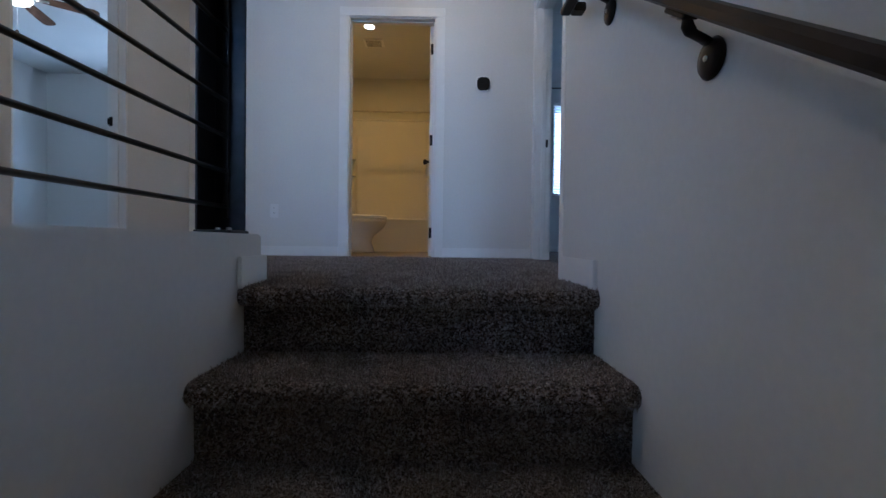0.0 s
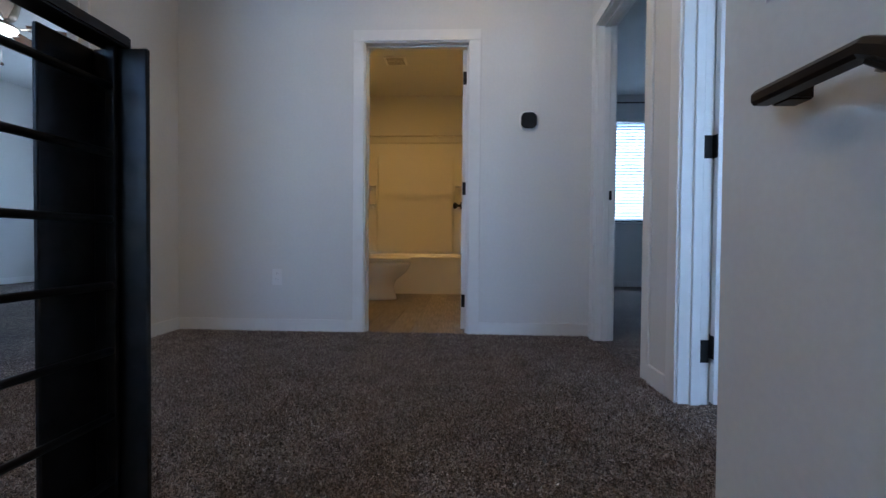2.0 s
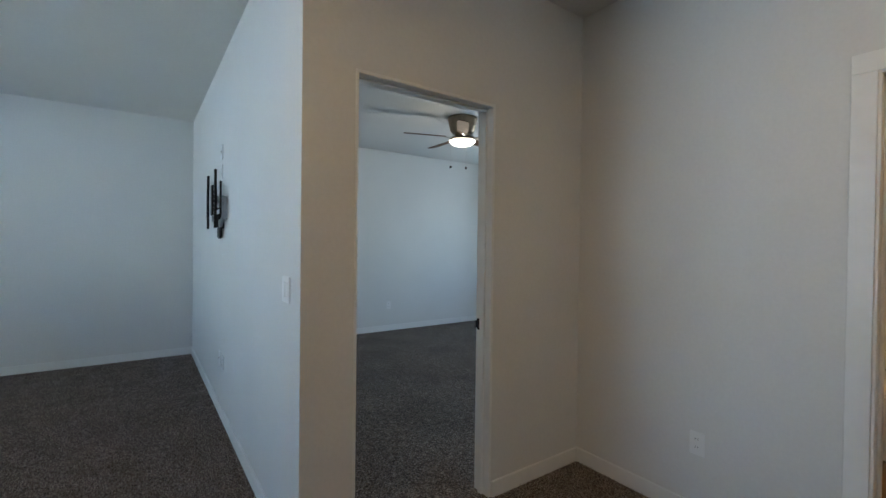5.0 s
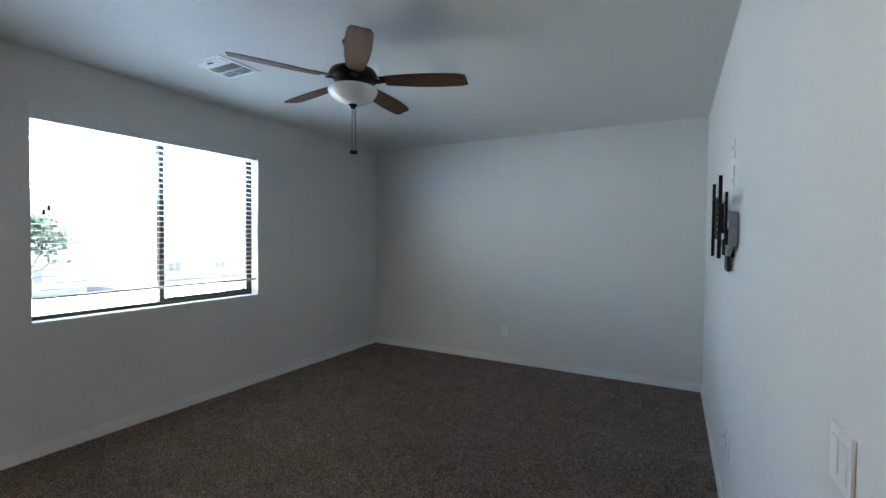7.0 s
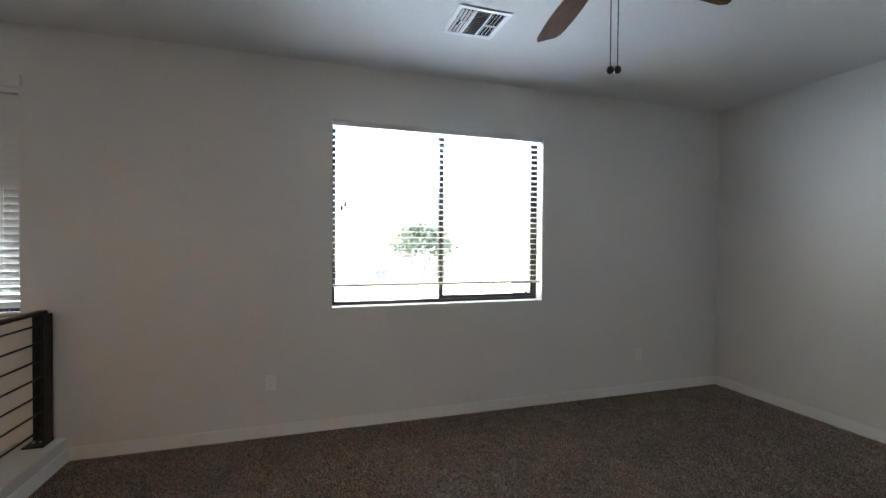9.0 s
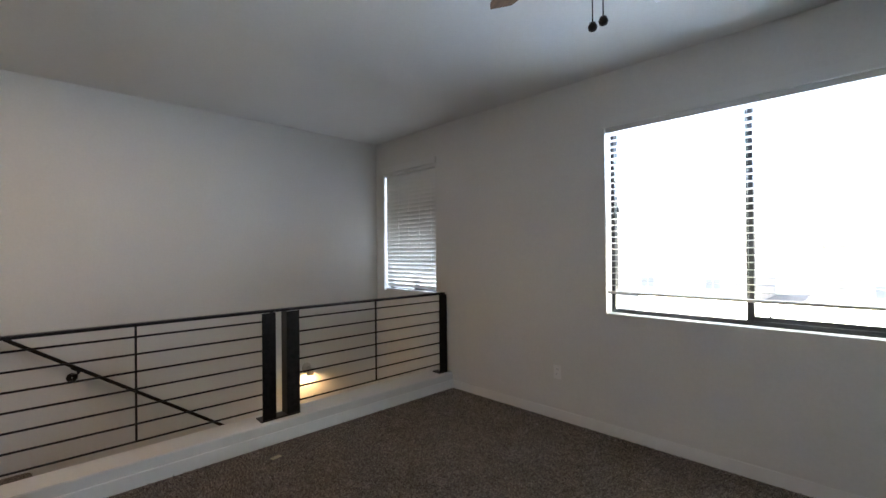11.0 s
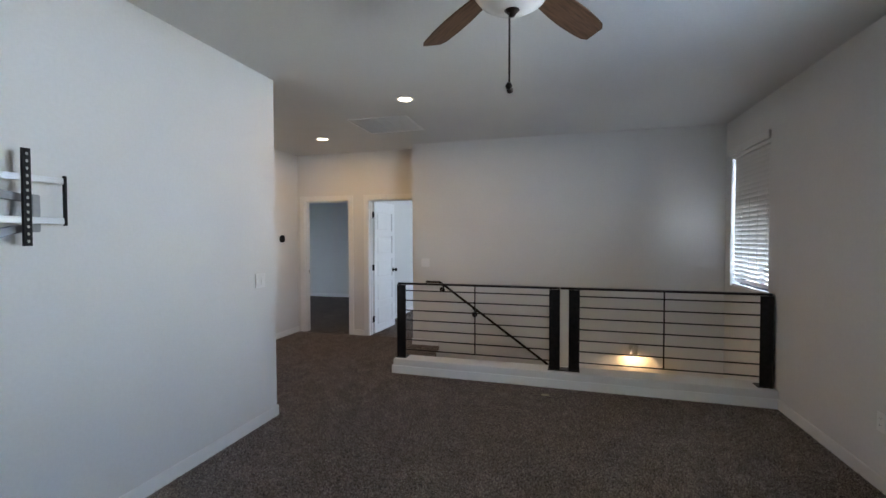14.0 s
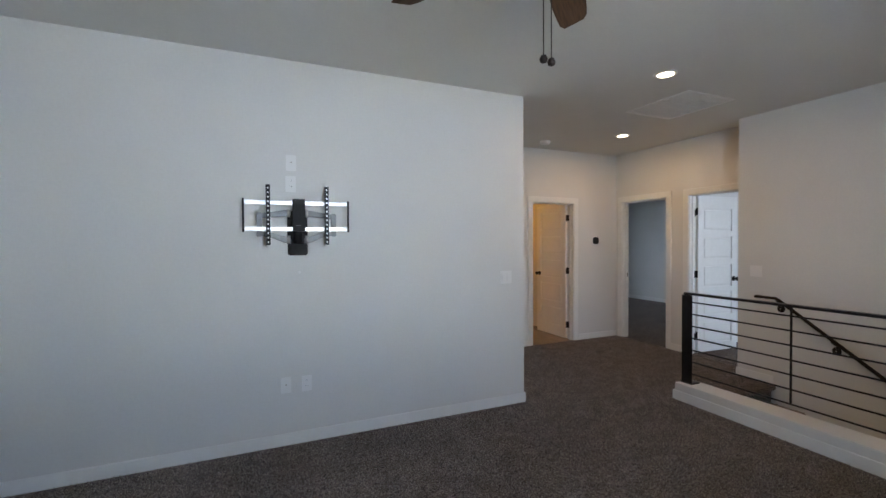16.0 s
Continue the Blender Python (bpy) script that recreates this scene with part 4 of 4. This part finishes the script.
# ---- wall light in the stairwell ----
sc = thing("wall_light", pose(STAIR_E, -0.17, 0.15), "small nickel wall light throwing warm light down", "wall light")
part("back_plate", lathe([(0.0, -0.001), (0.052, -0.001), (0.054, 0.006), (0.045, 0.014), (0.0, 0.016)], 28, m=pose(0, 0, 0, 0, -90, 0)), CHROME, sc)
part("arm", tube([(-0.01, 0, 0), (-0.05, 0, 0.020), (-0.080, 0, 0.022), (-0.09, 0, 0.006)], 0.008, 10), CHROME, sc)
part("shade", lathe([(0.016, 0.012), (0.028, 0.004), (0.036, -0.010), (0.038, -0.062), (0.034, -0.062), (0.033, -0.012), (0.0, 0.0)], 28, m=pose(-0.09, 0, 0)), CHROME, sc)
part("bulb", lathe([(0.0, -0.040), (0.016, -0.036), (0.020, -0.024), (0.012, -0.006), (0.0, -0.003)], 16, m=pose(-0.09, 0, 0)), LAMP_ON, sc)
pl = new("wall_lamp", bpy.data.lights.new("wall_lamp", "POINT"))
pl.data.energy, pl.data.color, pl.data.shadow_soft_size = 2.4, WARM, 0.012
pl.matrix_world = pose(STAIR_E - 0.09, -0.17, 0.15 - 0.048)

# fan light in the bedroom
fl = new("fan_lamp", bpy.data.lights.new("fan_lamp", "POINT"))
fl.data.energy, fl.data.color, fl.data.shadow_soft_size = 2.6, (1.0, 0.82, 0.6), 0.12
fl.location = (-3.70, 5.36, CEILING - 0.50)

# ---- television bracket ----
tv = thing("tv_bracket", pose(-3.507, NORTH, 1.648) @ Matrix.Diagonal((1, 0.66, 1, 1)), "articulated black and silver television wall bracket, empty", "tv mount")
# its own x across, z up, out from the wall along -y
for sx in (-1, 1):
    # folding arms: upper and lower on each side
    for z0 in (-0.015, -0.135):
        bm = bmesh.new()
        d = 0.028 if z0 > -0.05 else -0.052
        pts = [(0.045, z0 + d - 0.022), (0.10, z0 + d * 0.75 - 0.020), (0.17, z0 + d * 0.3 - 0.014), (0.255, z0 - 0.012)]
        lo = [(x, z) for x, z in pts]
        hi = [(0.255, z0 + 0.017), (0.17, z0 + d * 0.3 + 0.022), (0.10, z0 + d * 0.75 + 0.023), (0.045, z0 + d + 0.020)]
        ring = lo + hi
        f = [bm.verts.new((sx * x, -0.052, z)) for x, z in ring]
        g = [bm.verts.new((sx * x, -0.022, z)) for x, z in ring]
        bm.faces.new(f)
        bm.faces.new(g)
        for i in range(len(ring)):
            bm.faces.new((f[i], f[(i + 1) % 8], g[(i + 1) % 8], g[i]))
        part("swing_arm", soft(bm, 0.003, 1), GREYMET, tv, "grey cast metal swing arm")
    part("hinge_block", soft(box(bmesh.new(), min(sx * 0.235, sx * 0.268), max(sx * 0.235, sx * 0.268), -0.066, -0.016, -0.155, 0.010), 0.004, 2), GREYMET, tv)
    for z in (-0.20, -0.015):
        part("pivot", lathe([(0.0, -0.004), (0.012, -0.002), (0.013, 0.050), (0.0, 0.052)], 18, m=pose(sx * 0.062, -0.045, z)), CHROME, tv)
part("wall_plate", soft(rounded(0.138, 0.24, -0.020, 0.001, 0.015), 0.003, 2), BLACK, tv, "black wall plate").location = (0, 0, -0.095)
part("cable_cover", soft(rounded(0.135, 0.088, -0.046, -0.018, 0.018), 0.008, 3), BLACK, tv).location = (0, 0, -0.246)
part("front_plate", soft(rounded(0.085, 0.225, -0.122, -0.070, 0.005), 0.003, 2), BLACK, tv, "black centre plate").location = (0.005, 0, -0.005)
part("hub", lathe([(0.0, -0.205), (0.030, -0.203), (0.032, -0.06), (0.0, -0.058)], 20, m=pose(0, -0.045, 0)), BLACK, tv)
part("badge", box(bmesh.new(), -0.016, 0.016, -0.1235, -0.1215, -0.080, -0.077), GREYMET, tv)
for z in (0.078, -0.104):
    part("cross_rail", soft(box(bmesh.new(), -0.345, 0.345, -0.106, -0.091, z - 0.0145, z + 0.0145), 0.002, 1), SILVER, tv, "brushed aluminium cross rail")
for sx in (-1, 1):
    part("end_cap", soft(box(bmesh.new(), min(sx * 0.345, sx * 0.358), max(sx * 0.345, sx * 0.358), -0.108, -0.089, -0.125, 0.103), 0.002, 1), BLACK, tv)
    x = sx * 0.196
    arm = bmesh.new()
    box(arm, x - 0.014, x + 0.014, -0.130, -0.126, -0.215, 0.200)
    box(arm, x - 0.014, x - 0.011, -0.126, -0.106, -0.215, 0.200)
    box(arm, x + 0.011, x + 0.014, -0.126, -0.106, -0.215, 0.200)
    hook = part("hook_bracket", arm, BLACK, tv, "black slotted hanging bracket")
    for i in range(13):
        z = -0.195 + i * 0.031
        part("slot", soft(rounded(0.009, 0.013, -0.1315, -0.129, 0.004, 3), 0.0005, 1), CHROME, hook).location = (x, 0, z)

# fixing blemish under the bracket
part("filler_patch", lathe([(0.0, 0), (0.011, 0), (0.010, 0.0012), (0.0, 0.0015)], 14, m=pose(0.0, 0, 0, 90)), WHITE, thing("patched_hole", pose(-3.495, NORTH, 1.235), "small patch of filler on the painted wall", "wall patch"))

# ---- bathroom ----
tub = thing("bathtub", pose(0, 0, 0), "white acrylic alcove bathtub with a plain apron", "bathtub")
TX0, TX1, TY0, TY1, TZ = -0.995, 0.595, 6.87, 7.86, 0.45
bm = bmesh.new()
outer = [(TX0, TY0), (TX1, TY0), (TX1, TY1), (TX0, TY1)]


def oval(inset, z, n=32):
    cx, cy, a, b = (TX0 + TX1) / 2, (TY0 + TY1) / 2, (TX1 - TX0) / 2 - inset, (TY1 - TY0) / 2 - inset
    out = []
    for i in range(n):
        t = 2 * math.pi * (i + 0.5) / n
        c, s_ = math.cos(t), math.sin(t)
        k = 0.42
        out.append(bm.verts.new((cx + a * math.copysign(abs(c) ** k, c), cy + b * math.copysign(abs(s_) ** k, s_), z)))
    return out


rings = [oval(0.0, TZ - 0.02), oval(0.006, TZ - 0.004), oval(0.02, TZ), oval(0.075, TZ), oval(0.09, TZ - 0.015), oval(0.14, 0.16), oval(0.20, 0.10)]
for a, b in zip(rings, rings[1:]):
    for i in range(len(a)):
        bm.faces.new((a[i], a[(i + 1) % len(a)], b[(i + 1) % len(a)], b[i])).smooth = True
bm.faces.new(rings[-1])
part("basin", bm, TUBM, tub)
part("apron", soft(box(bmesh.new(), TX0, TX1, TY0 + 0.008, TY0 + 0.03, -0.02, TZ - 0.012), 0.004, 2), TUBM, tub)
part("apron_foot", soft(box(bmesh.new(), TX0, TX1, TY0 - 0.004, TY0 + 0.010, -0.02, 0.055), 0.006, 2), TUBM, tub)

sur = thing("tub_surround", pose(0, 0, 0), "white moulded tub surround with corner shelves", "shower surround")
part("back_panel", soft(box(bmesh.new(), TX0, TX1, 7.862, 7.90, TZ - 0.01, 2.03), 0.006, 2), TUBM, sur)
part("centre_panel", soft(box(bmesh.new(), -0.785, 0.300, 7.846, 7.864, TZ + 0.02, 1.85), 0.010, 3), TUBM, sur)
part("top_lip", soft(box(bmesh.new(), TX0, TX1, 7.840, 7.90, 2.03, 2.052), 0.006, 2), TUBM, sur)
part("side_panel", soft(box(bmesh.new(), TX0 - 0.004, TX0 + 0.02, TY0, 7.862, TZ - 0.01, 2.03), 0.005, 2), TUBM, sur)
part("side_panel", soft(box(bmesh.new(), TX1 - 0.02, TX1 + 0.004, TY0, 7.862, TZ - 0.01, 2.03), 0.005, 2), TUBM, sur)
for x0, x1 in ((TX0 + 0.02, -0.785), (0.300, TX1 - 0.02)):
    part("column", soft(box(bmesh.new(), x0 + 0.01, x1 - 0.01, 7.848, 7.864, TZ + 0.02, 1.80), 0.008, 3), TUBM, sur)
    for z in (1.14, 1.40):
        bm = box(bmesh.new(), x0 + 0.02, x1 - 0.02, 7.74, 7.862, z, z + 0.022)
        part("shelf", soft(bm, 0.008, 3), TUBM, sur)
        part("shelf_bracket", soft(box(bmesh.new(), x0 + 0.06, x1 - 0.06, 7.80, 7.862, z - 0.05, z), 0.012, 3), TUBM, sur)
rod = thing("shower_rod", pose(0, 0, 0), "slim polished shower curtain rod above the tub", "shower rod")
part("rod", tube([(TX0, 7.12, 1.955), (TX1, 7.12, 1.955)], 0.0115, 14), CHROME, rod)
for x in (TX0 + 0.02, TX1 - 0.03):
    part("flange", lathe([(0.0, 0), (0.030, 0), (0.026, 0.010), (0.0, 0.012)], 20, m=pose(x, 7.12, 1.955, 0, 90, 0)), CHROME, rod)

toi = thing("toilet", pose(-0.905, 6.40, -0.004) @ Matrix.Diagonal((1, 1, 1.05, 1)), "white two-piece toilet with a closed seat", "toilet")


def egg(cx, a, b, z, n=28):
    return [(cx + a * math.cos(2 * math.pi * i / n) * (1.0 if math.cos(2 * math.pi * i / n) > 0 else 0.8), b * math.sin(2 * math.pi * i / n), z) for i in range(n)]


def loft(loops):
    bm = bmesh.new()
    rings = [[bm.verts.new(p) for p in loop] for loop in loops]
    for a, b in zip(rings, rings[1:]):
        for i in range(len(a)):
            bm.faces.new((a[i], a[(i + 1) % len(a)], b[(i + 1) % len(a)], b[i])).smooth = True
    bm.faces.new(rings[0])
    bm.faces.new(rings[-1])
    return bm


part("bowl", loft([egg(0.40, 0.22, 0.115, 0.0), egg(0.40, 0.215, 0.11, 0.03), egg(0.40, 0.18, 0.095, 0.12), egg(0.42, 0.19, 0.105, 0.20), egg(0.46, 0.26, 0.155, 0.28), egg(0.48, 0.285, 0.180, 0.35), egg(0.48, 0.29, 0.185, 0.385), egg(0.48, 0.27, 0.17, 0.392)]), PORCELAIN, toi)
part("seat", loft([egg(0.48, 0.29, 0.185, 0.394), egg(0.48, 0.292, 0.187, 0.402), egg(0.48, 0.285, 0.18, 0.412)]), WHITE, toi)
part("lid", loft([egg(0.48, 0.288, 0.184, 0.414), egg(0.48, 0.290, 0.186, 0.424), egg(0.48, 0.275, 0.172, 0.436)]), WHITE, toi)
part("tank", soft(box(bmesh.new(), -0.055, 0.15, -0.22, 0.22, 0.38, 0.72), 0.02, 3), PORCELAIN, toi)
part("tank_lid", soft(box(bmesh.new(), -0.062, 0.165, -0.235, 0.235, 0.72, 0.75), 0.008, 2), PORCELAIN, toi)
part("flush_lever", soft(box(bmesh.new(), 0.15, 0.165, 0.10, 0.17, 0.66, 0.675), 0.003, 1), CHROME, toi)

ex = thing("exhaust_fan", pose(-0.367, 6.75, CEILING), "white bathroom exhaust fan grille on the ceiling", "exhaust fan")
part("grille", soft(box(bmesh.new(), -0.13, 0.13, -0.12, 0.12, -0.014, 0.001), 0.008, 2), WHITE, ex)
for i in range(9):
    part("slot", box(bmesh.new(), -0.10, 0.10, -0.09 + i * 0.022, -0.082 + i * 0.022, -0.0150, -0.0135), DARK, ex)

# ---- far rooms ----
cr = thing("curtain_rod", pose(0, 0, 0), "thin dark curtain rod above the bedroom window", "curtain rod")
part("rod", tube([(2.1, ROOM_N - 0.07, 2.615), (4.1, ROOM_N - 0.07, 2.615)], 0.009, 10), RAIL, cr)
for x in (2.15, 3.1, 4.05):
    part("bracket", soft(box(bmesh.new(), x - 0.006, x + 0.006, ROOM_N - 0.075, ROOM_N + 0.001, 2.600, 2.613), 0.002, 1), RAIL, cr)
    part("bracket_plate", soft(box(bmesh.new(), x - 0.015, x + 0.015, ROOM_N - 0.004, ROOM_N + 0.001, 2.565, 2.635), 0.002, 1), RAIL, cr)

tagp = tagged(new("paper_tag", mesh_of("paper_tag", soft(box(bmesh.new(), -0.018, 0.018, -0.035, 0.035, 0.0, 0.004), 0.0008, 1), TAG)), "small yellowish paper tag lying on the carpet", "paper tag")
tagp.matrix_world = pose(-0.525, 0.81, 0.001, 0, 0, 12)

# ---- outside ----
gr = setting("ground", box(bmesh.new(), -400, 400, -600, 200, -3.3, -3.0), GROUND, "dry pale earth and street outside", "ground")


def house(x, y, w, d, h, r, label):
    top = thing("house", pose(x, y, -3.0), label, "house", "houses across the street")
    part("wall", box(bmesh.new(), -w / 2, w / 2, -d / 2, d / 2, 0, h), STUCCO, top)
    bm = bmesh.new()
    e = 0.5
    c = [bm.verts.new(p) for p in ((-w / 2 - e, -d / 2 - e, h), (w / 2 + e, -d / 2 - e, h), (w / 2 + e, d / 2 + e, h), (-w / 2 - e, d / 2 + e, h), (-w / 2 + d / 2, 0, h + r), (w / 2 - d / 2, 0, h + r))]
    for q in ((0, 1, 5, 4), (1, 2, 5), (2, 3, 4, 5), (3, 0, 4), (3, 2, 1, 0)):
        bm.faces.new([c[i] for i in q])
    part("roof", bm, ROOF, top)
    for u in (-0.3, 0.05, 0.33):
        win = part("window", soft(box(bmesh.new(), u * w - 0.6, u * w + 0.6, d / 2 - 0.02, d / 2 + 0.05, 0.9, 1.9), 0.02, 1), TRIM, top)
        for k in (-0.29, 0.29):
            part("pane", box(bmesh.new(), u * w + k - 0.25, u * w + k + 0.25, d / 2 + 0.05, d / 2 + 0.06, 0.97, 1.83), GREYGLASS, win)
    return top


house(-9, -42, 16, 9, 2.4, 0.95, "single-storey stucco house with a tiled hip roof")
house(11, -44, 15, 9, 2.4, 0.9, "single-storey stucco house with a tiled hip roof")
house(-31, -45, 17, 9, 2.4, 0.95, "single-storey stucco house with a tiled hip roof")


def tree(x, y, height, spread, seed):
    rnd = random.Random(seed)
    top = thing("tree", pose(x, y, -3.0), "broad leafy green tree beyond the street", "tree")
    part("trunk", lathe([(0.0, -0.1), (0.20, -0.1), (0.13, height * 0.3), (0.09, height * 0.5), (0.0, height * 0.52)], 10), BARK, top)
    for i in range(6):
        a = i * 1.05 + rnd.random()
        e = Vector((math.cos(a) * spread * 0.7, math.sin(a) * spread * 0.7, height * (0.6 + 0.2 * rnd.random())))
        part("limb", tube([(0, 0, height * 0.35), tuple(e * 0.5 + Vector((0, 0, height * 0.2))), tuple(e)], 0.035, 6), BARK, top)
    bm = bmesh.new()
    for k in range(26):
        a, rr = rnd.random() * 6.28, spread * rnd.random() ** 0.5
        c = Vector((math.cos(a) * rr, math.sin(a) * rr, height * (0.74 + 0.24 * rnd.random() * (1 - 0.4 * rr / spread))))
        s_ = 0.35 + 0.45 * rnd.random()
        for i in range(90):
            d = Vector((rnd.gauss(0, 1), rnd.gauss(0, 1), rnd.gauss(0, 0.7))) * s_ * 0.5
            u = Vector((rnd.gauss(0, 1), rnd.gauss(0, 1), rnd.gauss(0, 1))).normalized() * 0.13
            w = u.cross(Vector((rnd.gauss(0, 1), rnd.gauss(0, 1), rnd.gauss(0, 1)))).normalized() * 0.08
            p = c + d
            bm.faces.new([bm.verts.new(q) for q in (p - u, p + w, p + u, p - w)])
    part("crown", bm, LEAF, top)
    return top


tree(-7.8, -20.5, 5.5, 1.45, 3)

# ---- carpet pile: short leaning tufts, thinning out where the floor is far from the way walked ----
PILE = mat("carpet_yarn", rough=1.0)
pn, plk = PILE.node_tree.nodes, PILE.node_tree.links
pb = pn["Principled BSDF"]
pb.inputs["Specular IOR Level"].default_value = 0.1
geo, pr = pn.new("ShaderNodeNewGeometry"), pn.new("ShaderNodeValToRGB")
e = pr.color_ramp.elements
e[0].position, e[0].color = 0.0, (0.137, 0.112, 0.101, 1)
e[1].position, e[1].color = 1.0, (0.580, 0.523, 0.475, 1)
for p, c in ((0.28, (0.217, 0.181, 0.162, 1)), (0.55, (0.314, 0.258, 0.219, 1)), (0.75, (0.394, 0.347, 0.319, 1)), (0.92, (0.484, 0.427, 0.379, 1))):
    e.new(p).color = c
plk.new(geo.outputs["Random Per Island"], pr.inputs[0])
# trodden and brushed patches over the mixed yarns
pco, tread_, clod = pn.new("ShaderNodeTexCoord"), pn.new("ShaderNodeTexNoise"), pn.new("ShaderNodeTexNoise")
tread_.inputs["Scale"].default_value, tread_.inputs["Detail"].default_value = 7, 5
clod.inputs["Scale"].default_value, clod.inputs["Detail"].default_value = 95, 3
both_n, lift, tinted = pn.new("ShaderNodeMath"), pn.new("ShaderNodeMapRange"), pn.new("ShaderNodeMix")
both_n.operation = "ADD"
lift.inputs[1].default_value, lift.inputs[2].default_value = 0.70, 1.30
lift.inputs[3].default_value, lift.inputs[4].default_value = 0.68, 1.32
tinted.data_type, tinted.blend_type = "RGBA", "MULTIPLY"
tinted.inputs[0].default_value = 1
for noise in (tread_, clod):
    plk.new(pco.outputs["Object"], noise.inputs["Vector"])
plk.new(tread_.outputs["Fac"], both_n.inputs[0])
plk.new(clod.outputs["Fac"], both_n.inputs[1])
plk.new(both_n.outputs[0], lift.inputs[0])
plk.new(pr.outputs[0], tinted.inputs[6])
plk.new(lift.outputs[0], tinted.inputs[7])
plk.new(tinted.outputs[2], pb.inputs["Base Color"])
rng_ = np.random.default_rng(11)


def pile(name, base, normal, height, width, parent):
    """Two crossed leaning blades at each point of a carpeted surface, all in one mesh."""
    n = len(base)
    verts = np.empty((n, 2, 3, 3), np.float32)
    lean = rng_.normal(0, 0.45, (n, 3))
    tip = base + (normal + lean) * (height * rng_.uniform(0.6, 1.15, (n, 1)))
    ref = rng_.normal(0, 1, (n, 3))
    t1 = np.cross(normal, ref)
    t1 /= np.linalg.norm(t1, axis=1, keepdims=True) + 1e-9
    t2 = np.cross(normal, t1)
    for k, t in enumerate((t1, t2)):
        w = t * width * rng_.uniform(0.35, 0.65, (n, 1))
        verts[:, k, 0], verts[:, k, 1] = base - w, base + w
        verts[:, k, 2] = tip + t * width * 0.3
    m = n * 2
    me = bpy.data.meshes.new(name)
    me.vertices.add(m * 3)
    me.vertices.foreach_set("co", verts.reshape(-1))
    me.loops.add(m * 3)
    me.loops.foreach_set("vertex_index", np.arange(m * 3, dtype=np.int32))
    me.polygons.add(m)
    me.polygons.foreach_set("loop_start", np.arange(0, m * 3, 3, dtype=np.int32))
    me.update(calc_edges=True)
    me.materials.append(PILE)
    ob = new(name, me)
    ob.parent = parent
    return tagged(ob, "mottled grey-brown carpet pile", "", "", "stuff")


def scatter(x0, x1, y0, y1, spacing):
    n = int((x1 - x0) * (y1 - y0) / spacing ** 2)
    p = np.zeros((n, 3))
    p[:, 0], p[:, 1], p[:, 2] = rng_.uniform(x0, x1, n), rng_.uniform(y0, y1, n), -0.001
    return p


def floor_pile(name, points, height, width):
    up = np.zeros_like(points)
    up[:, 2] = 1
    pile(name, points, up, height, width, bpy.data.objects["floor"])


# stairs: along the wrapped profile of the upper treads
bases, normals = [], []
for k in range(6):
    y0, z0, r = TOP_NOSE - k * TREAD, -k * RISE, 0.027
    deep = TREAD + 0.01 if k else 0.16
    arc, riser = math.pi * r, RISE - 2 * r
    total = deep + arc + riser
    n = int((STAIR_E - KERB_E) * total / 0.0054 ** 2)
    u, x = rng_.uniform(0, total, n), rng_.uniform(KERB_E, STAIR_E, n)
    b, nn = np.zeros((n, 3)), np.zeros((n, 3))
    b[:, 0] = x
    on_top, on_arc = u < deep, (u >= deep) & (u < deep + arc)
    rest = ~(on_top | on_arc)
    b[on_top, 1], b[on_top, 2], nn[on_top, 2] = y0 + r + deep - u[on_top], z0 - 0.002, 1
    a = math.pi / 2 + (u[on_arc] - deep) / r
    b[on_arc, 1], b[on_arc, 2] = y0 + r + (r - 0.002) * np.cos(a), z0 - r + (r - 0.002) * np.sin(a)
    nn[on_arc, 1], nn[on_arc, 2] = np.cos(a), np.sin(a)
    b[rest, 1], b[rest, 2], nn[rest, 1] = y0 + 0.044, z0 - 2 * r - (u[rest] - deep - arc), -1
    bases.append(b)
    normals.append(nn)
pile("carpet_pile", np.concatenate(bases), np.concatenate(normals), 0.0075, 0.0046, stairs)
hall = scatter(HALL_W, HALL_E, TOP_NOSE + 0.12, HALL_N, 0.0062)
inside = ((hall[:, 1] > KERB_N + 0.012) | (hall[:, 0] < KERB_W - 0.014) | ((hall[:, 0] > KERB_E + 0.014) & (hall[:, 0] < STAIR_E))) & ((hall[:, 1] > JOG) | (hall[:, 0] < STAIR_E))
floor_pile("carpet_pile", hall[inside], 0.0075, 0.0050)
loft = scatter(WEST + BT, KERB_W - BT, SOUTH + BT, TOP_NOSE + 0.12, 0.0068)
loft = loft[loft[:, 0] < KERB_W - BT - KERB_SPLAY * (KERB_N - loft[:, 1]) / (KERB_N - SOUTH)]
floor_pile("carpet_pile", loft, 0.0078, 0.0050)
strip = scatter(WEST + BT, HALL_W, TOP_NOSE + 0.12, NORTH - BT, 0.0068)
floor_pile("carpet_pile", strip, 0.0078, 0.0050)
